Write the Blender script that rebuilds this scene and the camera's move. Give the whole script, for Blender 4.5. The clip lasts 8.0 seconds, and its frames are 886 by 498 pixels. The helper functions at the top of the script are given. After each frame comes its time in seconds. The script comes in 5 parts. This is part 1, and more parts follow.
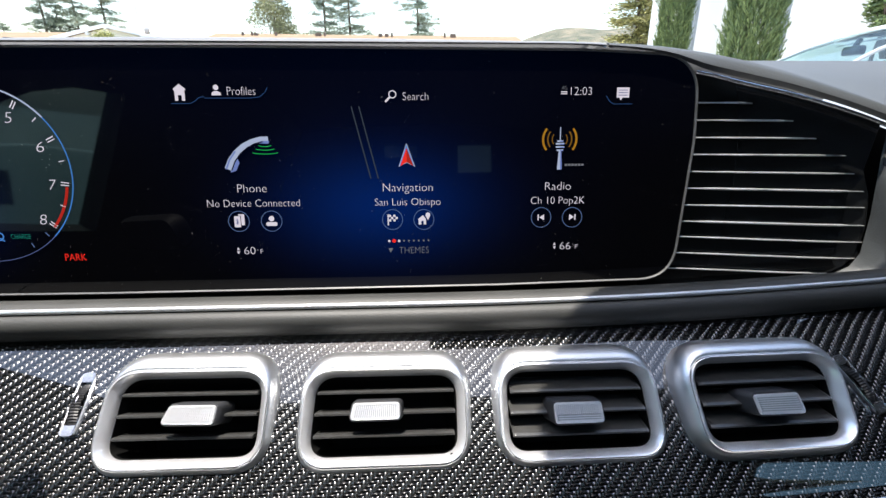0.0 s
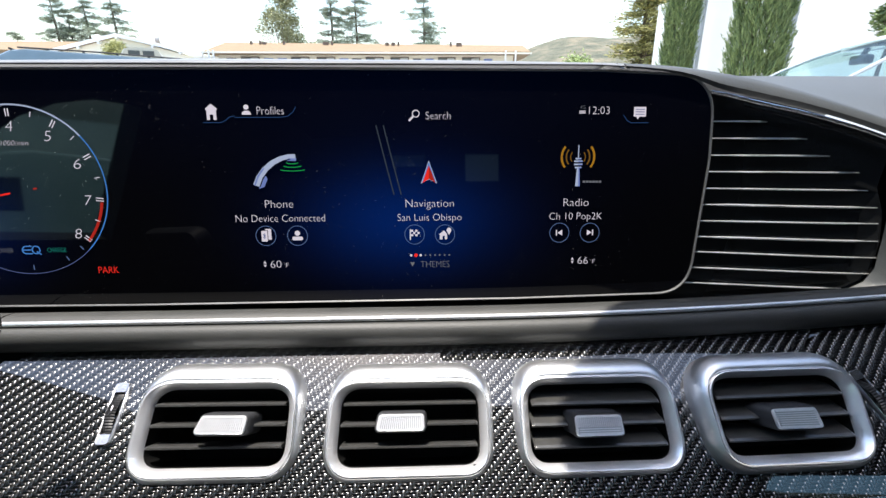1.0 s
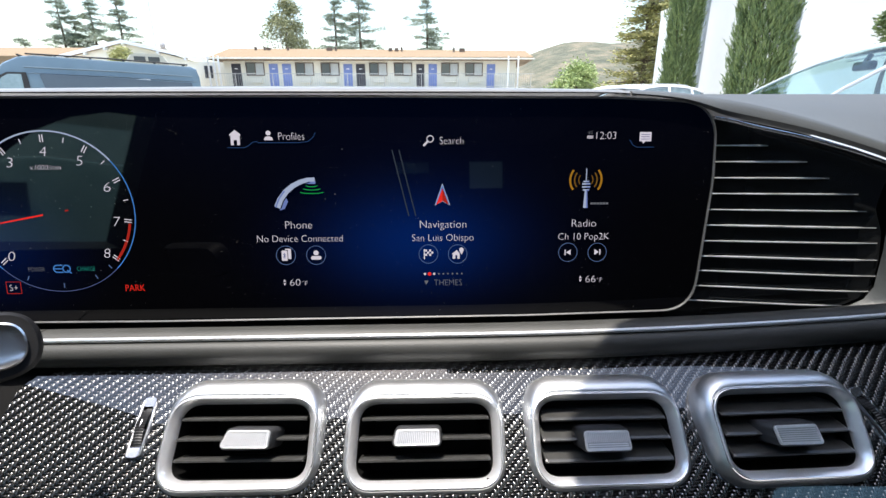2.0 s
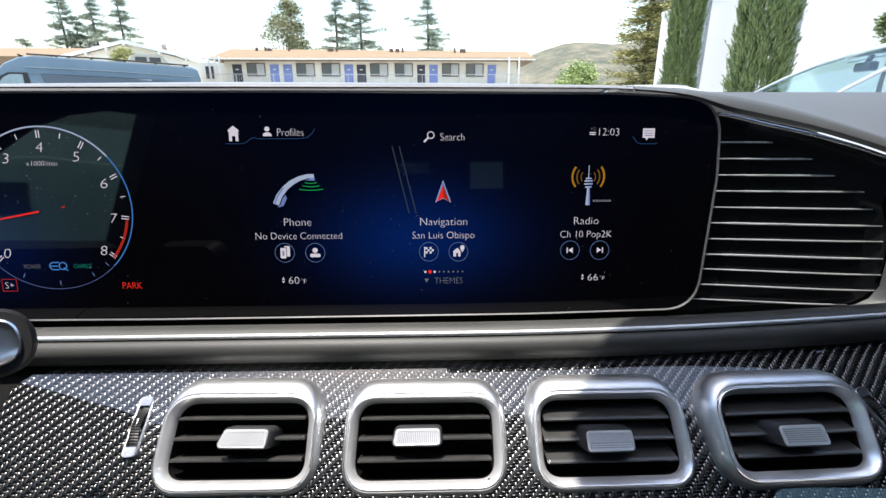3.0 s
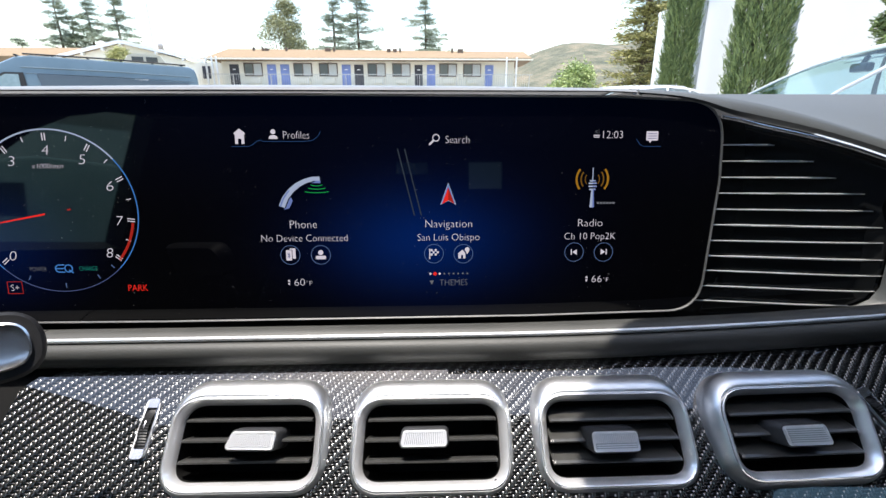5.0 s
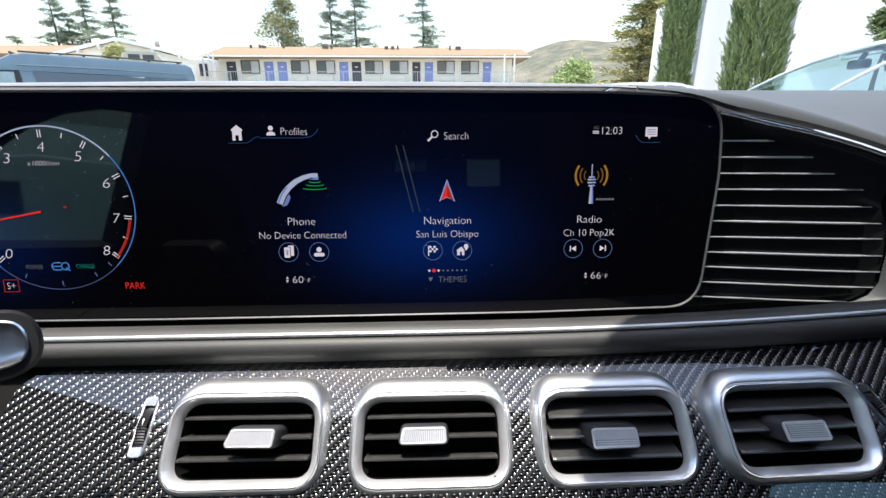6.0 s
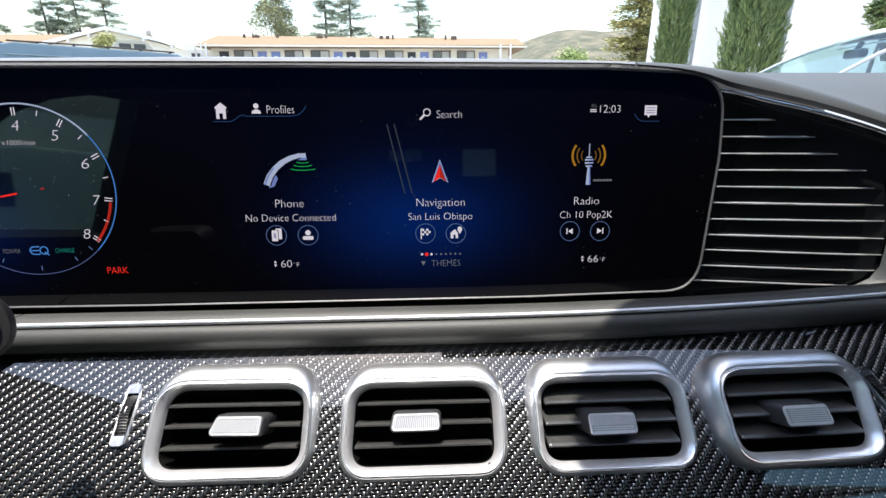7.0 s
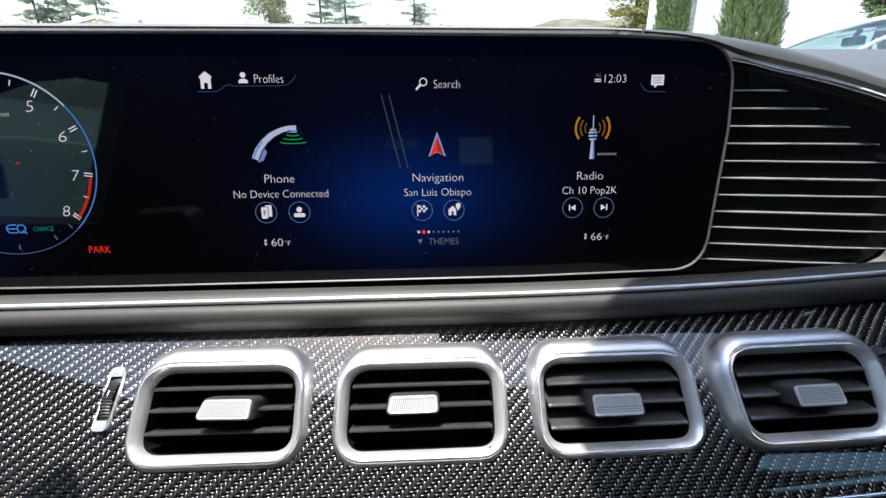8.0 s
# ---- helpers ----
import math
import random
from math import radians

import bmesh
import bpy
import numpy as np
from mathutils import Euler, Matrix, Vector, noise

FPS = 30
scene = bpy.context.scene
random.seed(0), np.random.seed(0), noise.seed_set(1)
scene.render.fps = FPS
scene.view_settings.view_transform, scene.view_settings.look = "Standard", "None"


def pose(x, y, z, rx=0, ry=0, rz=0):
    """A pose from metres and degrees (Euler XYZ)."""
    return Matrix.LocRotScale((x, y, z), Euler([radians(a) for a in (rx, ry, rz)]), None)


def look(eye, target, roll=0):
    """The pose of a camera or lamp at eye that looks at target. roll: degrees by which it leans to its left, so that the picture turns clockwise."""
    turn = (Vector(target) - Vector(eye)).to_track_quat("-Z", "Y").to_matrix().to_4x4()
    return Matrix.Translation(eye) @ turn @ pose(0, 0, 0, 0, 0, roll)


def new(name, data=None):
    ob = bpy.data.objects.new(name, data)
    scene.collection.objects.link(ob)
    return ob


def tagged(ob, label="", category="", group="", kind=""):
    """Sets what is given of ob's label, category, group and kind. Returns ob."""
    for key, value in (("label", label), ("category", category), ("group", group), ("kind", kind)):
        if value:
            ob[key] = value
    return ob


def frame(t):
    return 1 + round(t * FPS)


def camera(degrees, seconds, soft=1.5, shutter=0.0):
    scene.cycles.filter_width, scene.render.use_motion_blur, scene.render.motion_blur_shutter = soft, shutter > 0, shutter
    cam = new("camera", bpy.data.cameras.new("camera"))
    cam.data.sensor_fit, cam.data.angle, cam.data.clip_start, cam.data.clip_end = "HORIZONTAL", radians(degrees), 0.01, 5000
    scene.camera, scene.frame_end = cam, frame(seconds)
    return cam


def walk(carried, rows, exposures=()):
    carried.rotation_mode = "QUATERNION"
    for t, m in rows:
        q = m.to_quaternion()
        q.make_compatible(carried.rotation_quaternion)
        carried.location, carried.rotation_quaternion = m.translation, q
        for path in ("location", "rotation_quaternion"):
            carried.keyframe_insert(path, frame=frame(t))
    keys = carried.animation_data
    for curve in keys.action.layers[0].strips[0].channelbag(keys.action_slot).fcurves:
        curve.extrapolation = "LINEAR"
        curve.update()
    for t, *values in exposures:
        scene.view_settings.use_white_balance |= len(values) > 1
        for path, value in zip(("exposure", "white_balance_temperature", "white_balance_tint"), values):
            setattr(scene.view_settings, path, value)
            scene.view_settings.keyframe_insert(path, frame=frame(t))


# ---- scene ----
cam = camera(87.3, 8.0)
METRES, EYE, TILT, LEAN, TURN = 0.074, 1.35, -19.0, 0.0, -2.8
ROWS = [
    (0.0, 0.0, 0.0, 0.0, 0.0, 0.0, -0.0),
    (0.5, -0.0766, -0.0175, 0.0112, 0.43, 0.36, -0.14),
    (1.0, -0.1362, -0.1032, 0.0622, 0.64, 0.89, -0.22),
    (1.5, -0.1682, -0.2422, 0.1733, 0.89, 1.34, -0.3),
    (1.7, -0.2204, -0.2801, 0.1995, 0.943, 1.4037, -0.2771),
    (2.8, -0.2319, -0.2124, 0.1615, 1.0657, 1.4963, -0.3791),
    (3.0, -0.2276, -0.2174, 0.1662, 1.05, 1.53, -0.37),
    (3.5, -0.2535, -0.2413, 0.1816, 0.89, 1.61, -0.31),
    (4.0, -0.2526, -0.2336, 0.1824, 0.79, 1.64, -0.25),
    (4.5, -0.2696, -0.2392, 0.1821, 0.83, 1.59, -0.25),
    (4.7, -0.2932, -0.2449, 0.1847, 0.7922, 1.5634, -0.2963),
    (5.8, -0.2966, -0.226, 0.1747, 0.6356, 1.3772, -0.1911),
    (6.0, -0.3003, -0.2277, 0.1757, 0.55, 1.25, -0.16),
    (6.5, -0.268, -0.1843, 0.1557, 0.29, 0.81, -0.09),
    (7.0, -0.2741, -0.1041, 0.1022, 0.07, 0.2, -0.01),
    (7.5, -0.272, 0.0026, 0.0284, -0.19, -0.36, 0.1),
    (8.0, -0.2827, 0.0614, -0.0109, -0.34, -0.93, 0.18),
]
walk(cam, [(t, pose(0, 0, EYE, TILT, LEAN, TURN) @ pose(METRES * x, METRES * y, METRES * z, 90 + pitch, roll, yaw)) for t, x, y, z, yaw, pitch, roll in ROWS],
     [(0.0, 1.18), (1.0, 1.13), (2.8, 1.03), (6.0, 1.03), (7.0, 1.08), (8.0, 1.16)])

# ---- world, sun, exposure ----
SUN_DIR = Vector((0.1, 0.02, -1.0)).normalized()
world = bpy.data.worlds.new("sky")
scene.world = world
world.use_nodes = True
wn = world.node_tree
sky = wn.nodes.new("ShaderNodeTexSky")
sky.sky_type = "NISHITA"
sky.sun_disc = False
sky.sun_elevation = math.asin(-SUN_DIR.z)
sky.sun_rotation = math.atan2(-SUN_DIR.x, -SUN_DIR.y)
sky.dust_density = 1.9
sky.air_density = 1.4
sky.ozone_density = 2.0
wn.links.new(sky.outputs["Color"], wn.nodes["Background"].inputs["Color"])
wn.nodes["Background"].inputs["Strength"].default_value = 0.2
sun_data = bpy.data.lights.new("sun", "SUN")
sun_data.energy, sun_data.angle, sun_data.color = 4.6, radians(0.6), (1.0, 0.94, 0.86)
sun = new("sun", sun_data)
sun.matrix_world = look((0, 0, 30), Vector((0, 0, 30)) + SUN_DIR)

# ---- materials ----


def principled(name, color, rough=0.5, metal=0.0, **more):
    mat = bpy.data.materials.new(name)
    mat.use_nodes = True
    b = mat.node_tree.nodes["Principled BSDF"]
    b.inputs["Base Color"].default_value = (*color, 1)
    b.inputs["Roughness"].default_value = rough
    b.inputs["Metallic"].default_value = metal
    for key, value in more.items():
        b.inputs[key.replace("_", " ")].default_value = value
    return mat


def node(mat, kind, **settings):
    n = mat.node_tree.nodes.new(kind)
    for key, value in settings.items():
        if key in n.inputs:
            n.inputs[key].default_value = value
    return n


def wire(mat, a, b):
    mat.node_tree.links.new(a, b)


def maths(mat, op, a, b=None):
    n = mat.node_tree.nodes.new("ShaderNodeMath")
    n.operation = op
    for i, v in enumerate((a, b)):
        if v is None:
            continue
        if isinstance(v, (int, float)):
            n.inputs[i].default_value = v
        else:
            wire(mat, v, n.inputs[i])
    return n.outputs[0]


def vary(mat, colors, scale, detail=4.0, bump=0.0, bump_scale=None, bump_dist=0.001, rough=None, stretch=None):
    """Colour from noise between the given colours, wear in the roughness, and fine relief."""
    b = mat.node_tree.nodes["Principled BSDF"]
    co = node(mat, "ShaderNodeTexCoord").outputs["Object"]
    if stretch:
        mp = node(mat, "ShaderNodeMapping", Scale=stretch)
        wire(mat, co, mp.inputs["Vector"])
        co = mp.outputs["Vector"]
    nz = node(mat, "ShaderNodeTexNoise", Scale=scale, Detail=detail, Roughness=0.6)
    wire(mat, co, nz.inputs["Vector"])
    ramp = mat.node_tree.nodes.new("ShaderNodeValToRGB")
    el = ramp.color_ramp.elements
    el[0].position, el[1].position = 0.3, 0.7
    el[0].color, el[1].color = (*colors[0], 1), (*colors[-1], 1)
    if len(colors) == 3:
        e = el.new(0.5)
        e.color = (*colors[1], 1)
    wire(mat, nz.outputs["Fac"], ramp.inputs["Fac"])
    wire(mat, ramp.outputs["Color"], b.inputs["Base Color"])
    if rough:
        mr = node(mat, "ShaderNodeMapRange")
        mr.inputs["To Min"].default_value, mr.inputs["To Max"].default_value = rough
        wire(mat, nz.outputs["Fac"], mr.inputs["Value"])
        wire(mat, mr.outputs["Result"], b.inputs["Roughness"])
    if bump:
        bz = node(mat, "ShaderNodeTexNoise", Scale=bump_scale or scale * 4, Detail=3.0)
        wire(mat, co, bz.inputs["Vector"])
        bp = node(mat, "ShaderNodeBump", Strength=bump, Distance=bump_dist)
        wire(mat, bz.outputs["Fac"], bp.inputs["Height"])
        wire(mat, bp.outputs["Normal"], b.inputs["Normal"])
    return mat


def leather(name, dark, light):
    mat = principled(name, dark, 0.55)
    vary(mat, (dark, light), 18, rough=(0.5, 0.62))
    co = node(mat, "ShaderNodeTexCoord").outputs["Object"]
    vo = node(mat, "ShaderNodeTexVoronoi", Scale=900.0)
    wire(mat, co, vo.inputs["Vector"])
    bp = node(mat, "ShaderNodeBump", Strength=0.25, Distance=0.0003)
    wire(mat, vo.outputs["Distance"], bp.inputs["Height"])
    wire(mat, bp.outputs["Normal"], mat.node_tree.nodes["Principled BSDF"].inputs["Normal"])
    return mat


def carbon_weave():
    """2x2 twill: tows 1.8 mm wide that pass over two and under two, under clear lacquer."""
    mat = principled("carbon_weave", (0.05, 0.05, 0.05), 0.3, 0.0, Coat_Weight=1.0, Coat_Roughness=0.02, Coat_IOR=1.65)
    b = mat.node_tree.nodes["Principled BSDF"]
    uvn = node(mat, "ShaderNodeUVMap")
    sep = node(mat, "ShaderNodeSeparateXYZ")
    wire(mat, uvn.outputs["UV"], sep.inputs["Vector"])
    tow = 0.0018
    u = maths(mat, "DIVIDE", sep.outputs["X"], tow)
    v = maths(mat, "DIVIDE", sep.outputs["Y"], tow)
    iu, iv = maths(mat, "FLOOR", u), maths(mat, "FLOOR", v)
    fu, fv = maths(mat, "FRACT", u), maths(mat, "FRACT", v)
    step = maths(mat, "FLOORED_MODULO", maths(mat, "ADD", iu, iv), 4.0)
    over = maths(mat, "LESS_THAN", step, 1.5)

    def hump(x):
        """1 in the middle of a span from 0 to 1, 0 at its ends."""
        centred = maths(mat, "SUBTRACT", maths(mat, "MULTIPLY", x, 2.0), 1.0)
        return maths(mat, "SUBTRACT", 1.0, maths(mat, "POWER", maths(mat, "ABSOLUTE", centred), 2.0))

    def tow_height(across, place):
        along = maths(mat, "MULTIPLY", place, 0.5)
        return maths(mat, "ADD", maths(mat, "MULTIPLY", hump(across), 0.5), maths(mat, "MULTIPLY", hump(along), 0.32))

    mix = mat.node_tree.nodes.new("ShaderNodeMix")
    wire(mat, over, mix.inputs[0])
    wire(mat, tow_height(fv, maths(mat, "ADD", maths(mat, "SUBTRACT", step, 2.0), fu)), mix.inputs[2])
    wire(mat, tow_height(fu, maths(mat, "ADD", step, fv)), mix.inputs[3])
    bp = node(mat, "ShaderNodeBump", Strength=1.0, Distance=0.0009)
    wire(mat, mix.outputs[0], bp.inputs["Height"])
    wire(mat, bp.outputs["Normal"], b.inputs["Normal"])
    fib = node(mat, "ShaderNodeTexNoise", Scale=1.0, Detail=2.0)
    mp = node(mat, "ShaderNodeMapping", Scale=(3000, 3000, 1))
    wire(mat, uvn.outputs["UV"], mp.inputs["Vector"])
    wire(mat, mp.outputs["Vector"], fib.inputs["Vector"])
    cm = mat.node_tree.nodes.new("ShaderNodeMix")
    cm.data_type = "RGBA"
    cm.inputs[6].default_value = (0.010, 0.010, 0.0105, 1)
    cm.inputs[7].default_value = (0.21, 0.208, 0.202, 1)
    wire(mat, maths(mat, "MULTIPLY", maths(mat, "ADD", maths(mat, "MULTIPLY", over, 0.66), 0.07), maths(mat, "ADD", fib.outputs["Fac"], 0.45)), cm.inputs[0])
    wire(mat, cm.outputs[2], b.inputs["Base Color"])
    b.inputs["Metallic"].default_value = 0.9
    b.inputs["Roughness"].default_value = 0.22
    return mat


def glow(name, color, strength=1.0):
    mat = principled(name, (0, 0, 0), 0.4)
    b = mat.node_tree.nodes["Principled BSDF"]
    b.inputs["Emission Color"].default_value = (*color, 1)
    b.inputs["Emission Strength"].default_value = strength
    b.inputs["Specular IOR Level"].default_value = 0.0
    return mat


def display_glass():
    """Black glass over a lit panel: a blue field that fades out round the middle of the centre screen, and a dim one on the left."""
    mat = principled("display_glass", (0.0015, 0.0015, 0.002), 0.03)
    b = mat.node_tree.nodes["Principled BSDF"]
    b.inputs["IOR"].default_value = 1.5
    b.inputs["Specular IOR Level"].default_value = 0.38
    co = node(mat, "ShaderNodeTexCoord").outputs["Object"]
    total = None
    for centre, size, power in (((-0.026, -0.019), (0.054, 0.030), 1.0), ((-0.02, -0.005), (0.095, 0.06), 0.07), ((-0.31, -0.02), (0.045, 0.03), 0.45), ((-0.07, 0.065), (0.3, 0.045), 0.045)):
        sub = mat.node_tree.nodes.new("ShaderNodeVectorMath")
        sub.operation = "SUBTRACT"
        wire(mat, co, sub.inputs[0])
        sub.inputs[1].default_value = (*centre, 0)
        div = mat.node_tree.nodes.new("ShaderNodeVectorMath")
        div.operation = "DIVIDE"
        wire(mat, sub.outputs[0], div.inputs[0])
        div.inputs[1].default_value = (*size, 1)
        ln = mat.node_tree.nodes.new("ShaderNodeVectorMath")
        ln.operation = "LENGTH"
        wire(mat, div.outputs[0], ln.inputs[0])
        fall = maths(mat, "MULTIPLY", maths(mat, "EXPONENT", maths(mat, "MULTIPLY", maths(mat, "POWER", ln.outputs["Value"], 2.0), -1.0)), power)
        total = fall if total is None else maths(mat, "ADD", total, fall)
    b.inputs["Emission Color"].default_value = (0.0, 0.055, 0.42, 1)
    wire(mat, maths(mat, "MULTIPLY", total, 0.092), b.inputs["Emission Strength"])
    return mat


M_LEATHER = leather("grained_leather", (0.032, 0.033, 0.031), (0.046, 0.046, 0.043))
M_PAD = leather("pad_vinyl", (0.047, 0.051, 0.051), (0.06, 0.065, 0.065))
M_HOOD = vary(principled("grey_hood_trim", (0.16, 0.16, 0.157), 0.4), ((0.14, 0.14, 0.137), (0.18, 0.18, 0.175)), 30, rough=(0.36, 0.46), bump=0.08, bump_scale=1500, bump_dist=0.0002)
M_CARBON = carbon_weave()
M_GLASS = display_glass()
M_SATIN = vary(principled("satin_silver", (0.78, 0.79, 0.8), 0.4, 1.0), ((0.75, 0.76, 0.77), (0.81, 0.82, 0.83)), 60, rough=(0.37, 0.43), bump=0.05, bump_scale=2500, bump_dist=0.0001)
M_CHROME = vary(principled("polished_chrome", (0.88, 0.88, 0.9), 0.14, 1.0), ((0.85, 0.85, 0.87), (0.91, 0.91, 0.93)), 40, rough=(0.1, 0.2))
M_BEZEL = vary(principled("grey_metal_frame", (0.22, 0.22, 0.215), 0.45, 0.6), ((0.2, 0.2, 0.195), (0.25, 0.245, 0.24)), 50, rough=(0.36, 0.44))
M_BLACK = vary(principled("black_plastic", (0.012, 0.012, 0.013), 0.42), ((0.010, 0.010, 0.011), (0.016, 0.016, 0.017)), 80, rough=(0.36, 0.5), bump=0.06, bump_scale=1800, bump_dist=0.0002)
M_GLOSS = principled("gloss_black", (0.014, 0.015, 0.016), 0.1, 0.0, Specular_IOR_Level=0.5)
M_SILVER = vary(principled("pale_silver_trim", (0.9, 0.9, 0.91), 0.28, 0.72), ((0.86, 0.86, 0.87), (0.93, 0.93, 0.94)), 60, rough=(0.26, 0.35))
M_MATT = principled("matt_black", (0.008, 0.008, 0.008), 0.9, 0.0, Specular_IOR_Level=0.1)
M_STALK = vary(principled("soft_black_plastic", (0.012, 0.012, 0.013), 0.6, 0.0, Specular_IOR_Level=0.25), ((0.01, 0.01, 0.011), (0.015, 0.015, 0.016)), 80, rough=(0.55, 0.65))
M_VANE = vary(principled("matt_grey_plastic", (0.042, 0.042, 0.041), 0.5), ((0.036, 0.036, 0.035), (0.048, 0.048, 0.046)), 120, rough=(0.26, 0.36))
M_TRIM = vary(principled("dark_fabric", (0.03, 0.03, 0.03), 0.9), ((0.025, 0.025, 0.025), (0.04, 0.04, 0.04)), 60)
M_WHITE_UI = glow("ui_white", (0.82, 0.76, 0.86), 0.37)
M_GREY_UI = glow("ui_grey", (0.5, 0.52, 0.6), 0.13)
M_BLUE_UI = glow("ui_blue", (0.08, 0.28, 0.75), 0.32)
M_TAB_UI = glow("ui_tab_blue", (0.06, 0.16, 0.42), 0.16)
M_RING_UI = glow("ui_ring", (0.25, 0.4, 0.8), 0.16)
M_PALE_UI = glow("ui_pale_blue", (0.5, 0.58, 0.8), 0.33)
M_DEEP_UI = glow("ui_deep_blue", (0.12, 0.16, 0.36), 0.3)
M_SHADE_UI = glow("ui_shade_blue", (0.22, 0.3, 0.7), 0.3)
M_DARK_UI = glow("ui_dark", (0.01, 0.012, 0.03), 0.1)
M_RED_UI = glow("ui_red", (0.9, 0.03, 0.02), 0.4)
M_DIMRED_UI = glow("ui_dim_red", (0.55, 0.03, 0.02), 0.3)
M_GREEN_UI = glow("ui_green", (0.02, 0.55, 0.12), 0.22)
M_TEAL_UI = glow("ui_teal", (0.03, 0.5, 0.4), 0.22)
M_STREAK_GLOW = glow("streak_glow", (0.35, 0.45, 0.6), 0.045)
M_AMBER_UI = glow("ui_amber", (0.7, 0.33, 0.03), 0.22)
M_DIMAMBER_UI = glow("ui_dim_amber", (0.55, 0.27, 0.04), 0.13)

# ---- mesh helpers ----


def part(name, bm, material, parent=None, label="", smooth=None):
    me = bpy.data.meshes.new(name)
    bm.normal_update()
    bm.to_mesh(me)
    bm.free()
    me.materials.append(material)
    ob = new(name, me)
    if smooth is not None:
        me.shade_smooth()
        me.set_sharp_from_angle(angle=radians(smooth))
    if parent is not None:
        ob.parent = parent
    if label:
        ob["label"] = label
    return ob


def empty(name, m=None):
    ob = new(name)
    if m is not None:
        ob.matrix_world = m
    return ob


def box(bm, c, s, bevel=0.0, rot=None):
    m = Matrix.Translation(c) @ (rot or Matrix()) @ Matrix.Diagonal((*s, 1))
    r = bmesh.ops.create_cube(bm, size=1.0, matrix=m)
    if bevel:
        edges = {e for v in r["verts"] for e in v.link_edges}
        bmesh.ops.bevel(bm, geom=list(edges), offset=bevel, segments=2, affect="EDGES", profile=0.6)
    return bm


def boxed(c, s, bevel=0.0, rot=None):
    return box(bmesh.new(), c, s, bevel, rot)


def loft(bm, loops, closed=True, caps=(False, False)):
    rings = [[bm.verts.new(p) for p in loop] for loop in loops]
    n = len(rings[0])
    for a, b in zip(rings, rings[1:]):
        for i in range(n if closed else n - 1):
            j = (i + 1) % n
            bm.faces.new((a[i], a[j], b[j], b[i]))
    if caps[0]:
        bm.faces.new(list(reversed(rings[0])))
    if caps[1]:
        bm.faces.new(rings[-1])
    return bm


def rounded(corners, radius, seg=6):
    """A polygon of 2D corners (anticlockwise) with rounded corners; radius is one number or one for each corner."""
    out, n = [], len(corners)
    for i, c in enumerate(corners):
        r = radius[i] if isinstance(radius, (list, tuple)) else radius
        c = Vector(c)
        a, b = (Vector(corners[i - 1]) - c), (Vector(corners[(i + 1) % n]) - c)
        half = a.angle(b) / 2
        d = min(r / math.tan(half), a.length * 0.49, b.length * 0.49)
        p, q = c + a.normalized() * d, c + b.normalized() * d
        for k in range(seg + 1):
            t = k / seg
            out.append(tuple((1 - t) ** 2 * p + 2 * t * (1 - t) * c + t * t * q))
    return out


def offset_loop(pts, d):
    """Moves a closed 2D loop outwards (anticlockwise loops) by d."""
    out, n = [], len(pts)
    for i in range(n):
        a, b = Vector(pts[i - 1]), Vector(pts[(i + 1) % n])
        t = (b - a).normalized()
        out.append((pts[i][0] + t.y * d, pts[i][1] - t.x * d))
    return out


def plate(pts, z0, z1, bm=None):
    """A flat piece: the 2D outline between heights z0 and z1."""
    bm = bm or bmesh.new()
    return loft(bm, [[(x, y, z0) for x, y in pts], [(x, y, z1) for x, y in pts]], caps=(True, True))


def strip2d(path, width):
    """A ribbon outline round an open 2D path."""
    left, right = [], []
    for i, p in enumerate(path):
        a, b = Vector(path[max(i - 1, 0)]), Vector(path[min(i + 1, len(path) - 1)])
        t = (b - a).normalized()
        n = Vector((-t.y, t.x)) * width / 2
        left.append((p[0] + n.x, p[1] + n.y))
        right.append((p[0] - n.x, p[1] - n.y))
    return right, left


def ribbon(path, width, z0, z1, bm=None):
    bm = bm or bmesh.new()
    r, l = strip2d(path, width)
    loops = [[(*a, z0), (*b, z0), (*b, z1), (*a, z1)] for a, b in zip(r, l)]
    return loft(bm, loops, caps=(True, True))


def arc(cx, cy, r, a0, a1, n=24, ry=None):
    return [(cx + r * math.cos(radians(a0 + (a1 - a0) * i / n)), cy + (ry or r) * math.sin(radians(a0 + (a1 - a0) * i / n))) for i in range(n + 1)]


def tube(path, radius, bm=None, sides=8):
    bm = bm or bmesh.new()
    loops = []
    for i, p in enumerate(path):
        p = Vector(p)
        t = (Vector(path[min(i + 1, len(path) - 1)]) - Vector(path[max(i - 1, 0)])).normalized()
        x = t.orthogonal().normalized() if abs(t.x) < 0.9 else Vector((0, 0, 1)).cross(t).normalized()
        y = t.cross(x)
        r = radius[i] if isinstance(radius, (list, tuple)) else radius
        loops.append([p + (x * math.cos(k * math.tau / sides) + y * math.sin(k * math.tau / sides)) * r for k in range(sides)])
    return loft(bm, loops, caps=(True, True))


def lerp_table(table, x):
    if x <= table[0][0]:
        return table[0][1]
    for (a, p), (b, q) in zip(table, table[1:]):
        if x <= b:
            t = (x - a) / (b - a)
            return p + (q - p) * t
    return table[-1][1]


def frange(a, b, n):
    return [a + (b - a) * i / n for i in range(n + 1)]


def swept(profile, xs):
    """A sheet from profile(x), a list of (y, z), along x."""
    return loft(bmesh.new(), [[(x, y, z) for y, z in profile(x)] for x in xs], closed=False)


def thick(ob, t):
    m = ob.modifiers.new("thickness", "SOLIDIFY")
    m.thickness, m.offset = t, -1.0
    return ob


